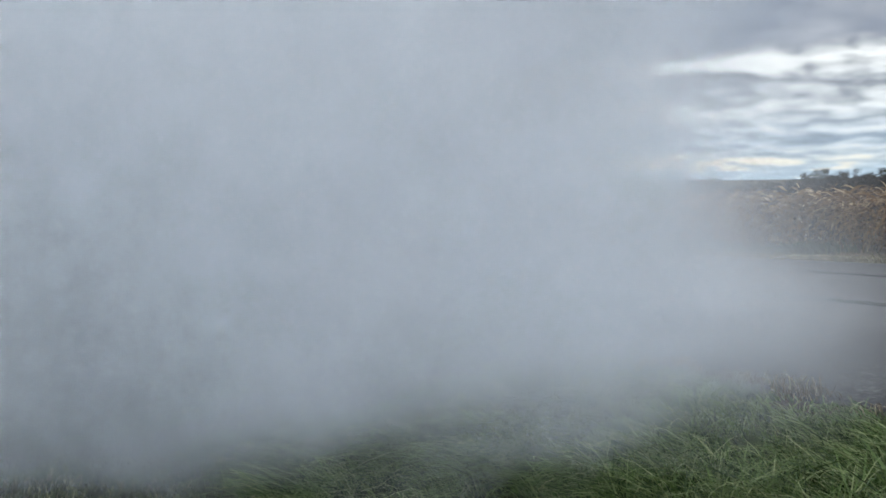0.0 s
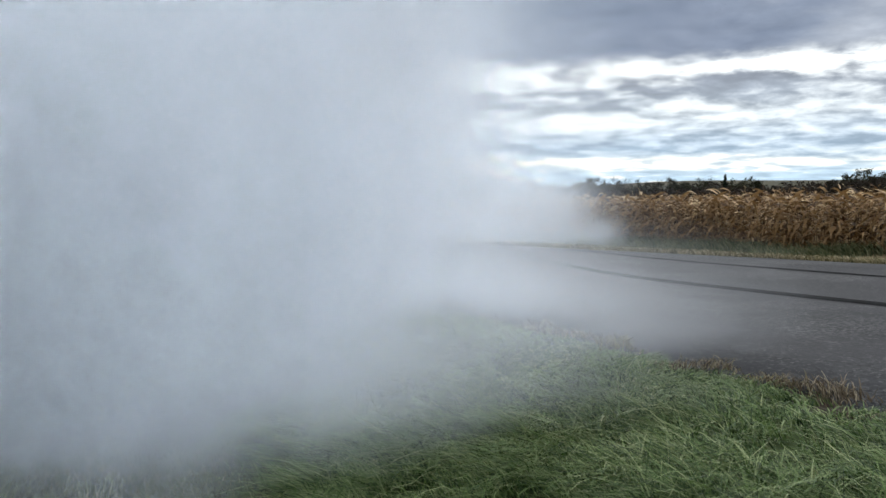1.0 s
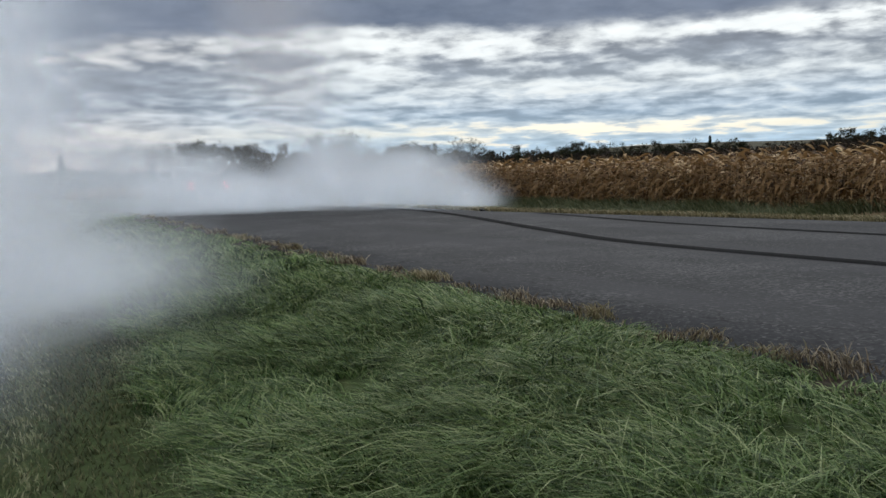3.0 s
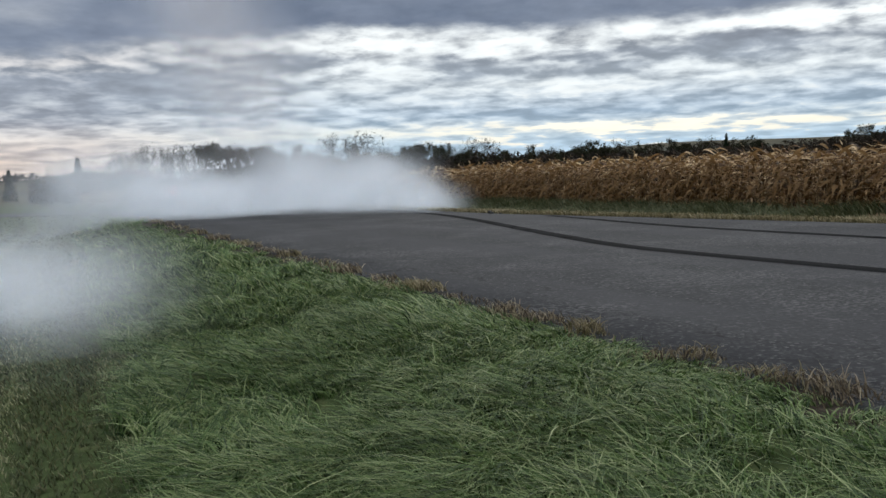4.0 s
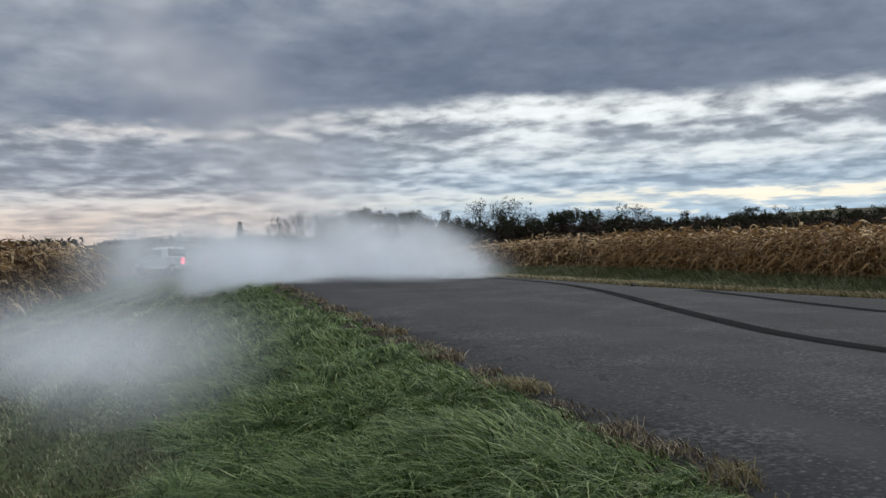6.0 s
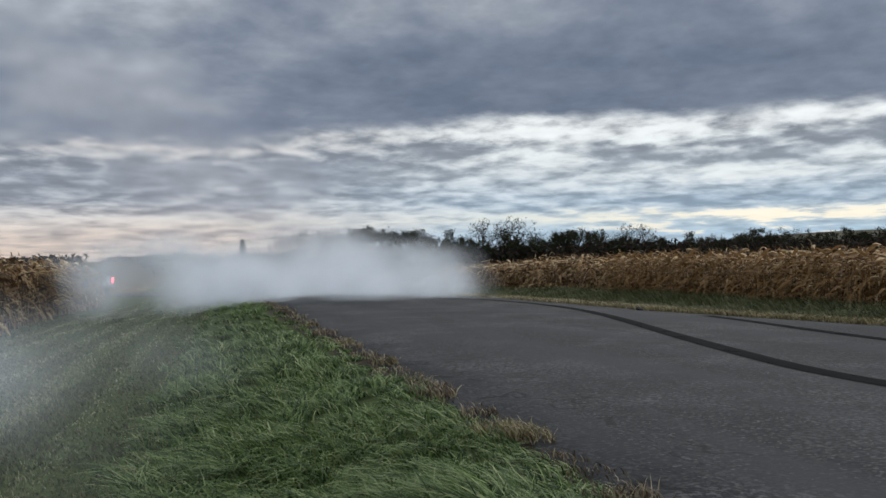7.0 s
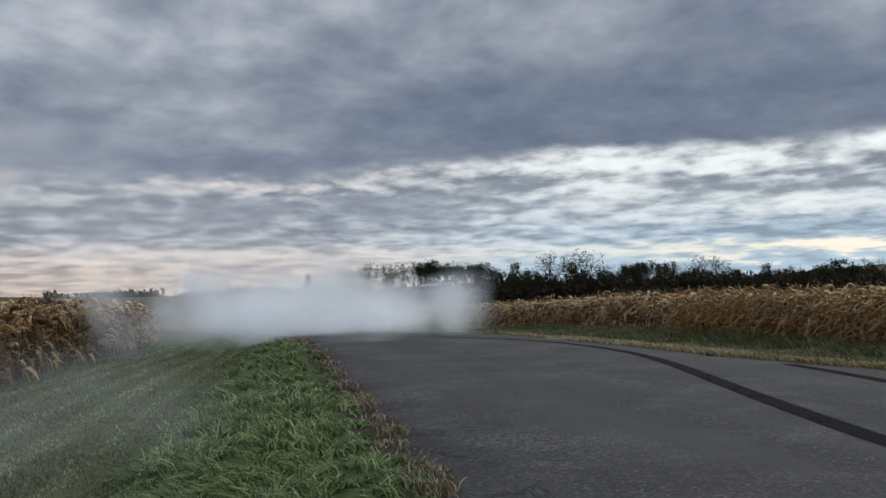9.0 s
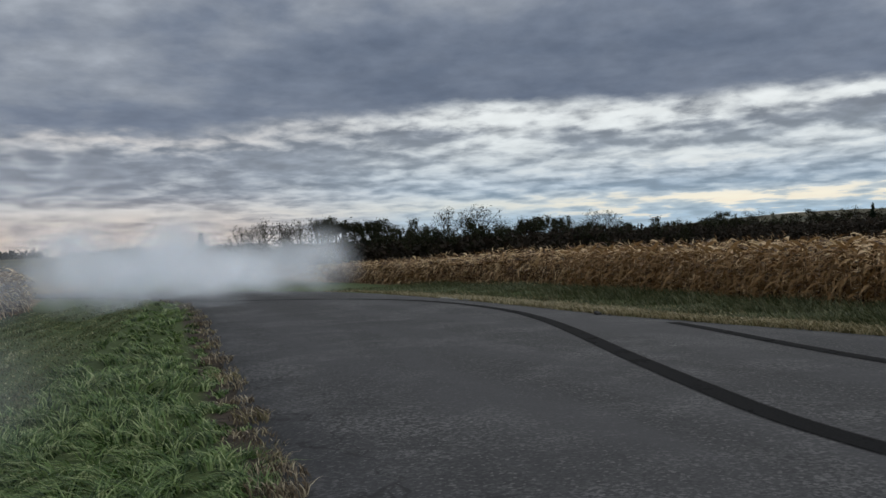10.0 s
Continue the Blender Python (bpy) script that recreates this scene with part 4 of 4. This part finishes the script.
def build_smoke():
    r = np.random.default_rng(17)
    ways = []
    # the near cloud, blown off to the side: how far it still reaches (side over depth) at each time, for slopes of sight from low to high
    when = (0.0, 0.6, 1.0, 1.5, 2.0, 2.5, 4.0, 5.5)
    slopes = (-0.3, -0.2, -0.1, 0.0, 0.1, 0.25)
    reach = ((0.55, 0.52, 0.46, 0.43, 0.42, 0.42), (0.0, 0.12, 0.27, 0.30, 0.24, 0.20), (-0.20, -0.06, 0.06, 0.16, 0.08, 0.10), (-0.42, -0.22, -0.10, 0.04, 0.03, -0.14),
             (-0.58, -0.28, -0.16, -0.02, -0.05, -0.27), (-0.78, -0.38, -0.32, -0.26, -0.24, -0.38), (-1.1, -0.72, -0.75, -0.80, -0.80, -0.90), (-1.6, -1.4, -1.4, -1.5, -1.5, -1.6))
    near = []
    for k in range(96):
        v = -0.31 + 0.62 * ((k * 0.618034) % 1.0)
        d = min(r.uniform(3.4, 9.0), 1.35 / max(-v, 0.05))
        f = (k * 0.7548777) % 1.0
        size = r.uniform(0.22, 0.34)
        rows = []
        for t, line in zip(when, reach):
            q = float(np.interp(v, slopes, line))
            rows.append((t, d + 0.25 * t, (q - 0.55 * size - f * max(0.3, q + 0.75)) * d, 1.0 + v * d + 0.06 * t))
        t, dd, ss, hh = rows[-1]
        rows.append((10.0, dd + 1.0, ss - 1.8 * d, hh + 0.5))
        near.append((100 + k, size * d, 3, 1.0, M_SMOKE, rows))
    c, w = smoke_bank("thick grey-white tyre smoke drifting over the verge", near)
    ways += w
    # the bank that lies on the road, heaped unevenly, and drifts over the far corn
    when = (0.0, 2.0, 2.5, 4.5, 5.5, 7.5, 10.0)
    tip = (7.5, 3.9, 3.1, -0.2, -2.0, -3.4, -7.6)
    tail = (-8.0, -10.0, -10.5, -12.4, -14.0, -16.0, -17.5)
    far = []
    for k in range(110):
        q = ((k * 0.618034) % 1.0) ** 0.85
        heap = 0.62 + 0.28 * math.sin(9.0 * q + 0.6) + 0.16 * math.sin(23.0 * q)
        heap *= 1.0 - 0.5 * max(0.0, q - 0.7) / 0.3
        h = -0.25 + 2.0 * heap * r.uniform(0, 1) ** 1.3
        size = r.uniform(1.2, 2.1) * (1.0 - 0.35 * max(0.0, q - 0.7) / 0.3)
        d = r.uniform(22.5, 32)
        away = 5.0 if k % 5 < 2 else 0.0
        wide, deep, lift = r.uniform(-4.5, 2.0), r.uniform(0, 9), r.uniform(-0.1, 0.9)
        rows = []
        for t, a1, a0 in zip(when, tip, tail):
            late = max(0.0, t - 5.5) / 4.5
            young = 1.0 + 1.7 * max(0.0, 1.0 - t / 4.0) * (1.0 - q) ** 0.5
            rows.append((t, d + 0.3 * t + (deep + 2 * away) * late, a0 + q * (a1 - 0.5 * size - a0) - (away - wide) * late, h * young + 0.04 * t + lift * late))
        far.append((200 + k, size, 3, 0.62, M_BANK, rows))
    c, w = smoke_bank("grey-white tyre smoke lying on the road", far)
    ways += w
    # a thin column that rises over it
    col = []
    for k in range(10):
        h = 2.5 + 0.55 * k
        col.append((300 + k, r.uniform(1.8, 2.6), 2, 1.0, M_WISP, [(0, 24, 1.0 - 0.1 * k, h), (2.5, 25, -3 - 0.1 * k, h), (6, 27, -7.5 - 0.7 * k, h + 0.3), (10, 29, -14 - 2.2 * k, h + 0.6)]))
    c, w = smoke_bank("thin brownish smoke rising above the road", col)
    ways += w
    # low wisps over the mown strip
    low = []
    for k in range(18):
        d = r.uniform(5, 15)
        s = -0.40 * d - r.uniform(0.0, 2.6)
        h = r.uniform(-0.05, 0.35)
        low.append((400 + k, r.uniform(1.0, 1.9), 2, 0.4, M_VEIL, [(0, d, s + 3.0, h), (4, d, s + 0.3, h), (7, d + 0.6, s + 0.2, h), (10, d + 1.5, s - 0.4, h)]))
    for k in range(10):
        d = r.uniform(7.0, 10.5)
        q = r.uniform(0, 1)
        h = r.uniform(-0.25, 0.25)
        low.append((440 + k, r.uniform(1.2, 1.9), 3, 0.38, M_SHEER, [(0, d, (0.3 - 0.4 * q) * d, h), (2.5, d, (-0.26 - 0.2 * q) * d, h), (4.5, d, (-0.40 - 0.14 * q) * d, h), (5.5, d + 0.5, (-0.36 - 0.25 * q) * d, h), (7, d + 1, (-0.62 - 0.25 * q) * d, h + 0.1), (10, d + 2, (-1.5 - 0.3 * q) * d, h + 0.3)]))
    for k in range(32):
        d = r.uniform(3.4, 9)
        q = -0.50 + 0.75 * ((k * 0.618034) % 1.0)
        h = 0.1 + r.uniform(-0.3, 0.15) + 0.02 * d
        low.append((460 + k, (0.22 + 0.06 * r.uniform()) * d, 2, 0.45, M_SHEER, [(0, d, (q + 0.22) * d, h), (1.0, d, (q - 0.03) * d, h), (1.6, d, (q - 0.10) * d, h), (2.1, d, (q - 0.26) * d, h), (2.7, d + 0.3, (q - 0.80) * d, h), (4.5, d + 0.6, (q - 1.5) * d, h + 0.1), (10, d + 2, (q - 3.0) * d, h + 0.6)]))
    c, w = smoke_bank("low wisps of smoke over the mown grass", low)
    ways += w
    return ways


build_ground()
build_road()
build_mark([-8, 0, 4.9, 6.5, 8, 9, 9.8, 11, 12.5, 14.3, 16.5, 18.5, 20.0, 21.4, 23.2, 24.9, 26.3, 27.5, 28.8, 30.1, 31.5, 33], [4.3, 4.12, 4.02, 3.94, 3.88, 3.98, 4.15, 4.45, 4.82, 5.32, 5.97, 6.43, 6.72, 6.86, 6.88, 6.72, 6.36, 5.85, 4.9, 3.6, 1.9, 0.6], 0.33, "broad curving black tyre mark on grey asphalt")
build_mark([-8, 0, 5, 7, 9, 10.8, 12.7, 14.3, 15.6, 16.6], [7.35, 7.25, 7.18, 7.12, 7.06, 7.04, 7.32, 7.66, 7.92, 8.08], 0.31, "narrow black tyre mark near the far road edge")
build_small()
build_grass()
build_corn()
build_trees()
TRUCK, WHEELS = build_truck()
PUFFS = build_smoke()


# ---- what moves ----
def motions():
    rows = []
    stops = [(0, 6.0, 27.0), (1, 5.4, 31.5), (2.5, 4.5, 38.3), (4.5, 2.6, 48.5), (6, -3.8, 58.0), (8, -18.0, 78.0), (10, -36.5, 98.0)]
    for k, (t, x, y) in enumerate(stops):
        x2, y2 = stops[min(k + 1, len(stops) - 1)][1:]
        x1, y1 = stops[max(k - 1, 0)][1:]
        head = math.degrees(math.atan2(-(x2 - x1), y2 - y1))
        rows.append((t, pose(x, y, float(road_z(x, y)), 0, 0, head)))
    walk(TRUCK, rows)
    for w, x, y in WHEELS:
        turns = [(0.1 * k, pose(x, y, 0.39, -70.0 * k, 0, 0)) for k in range(101)]
        walk(w, turns)
    for p, seed, way in PUFFS:
        q = random.Random(seed)
        c = q.uniform(-1, 1)
        walk(p, [(t, pose(*v, 0, 0, c * t)) for t, v in way])


motions()
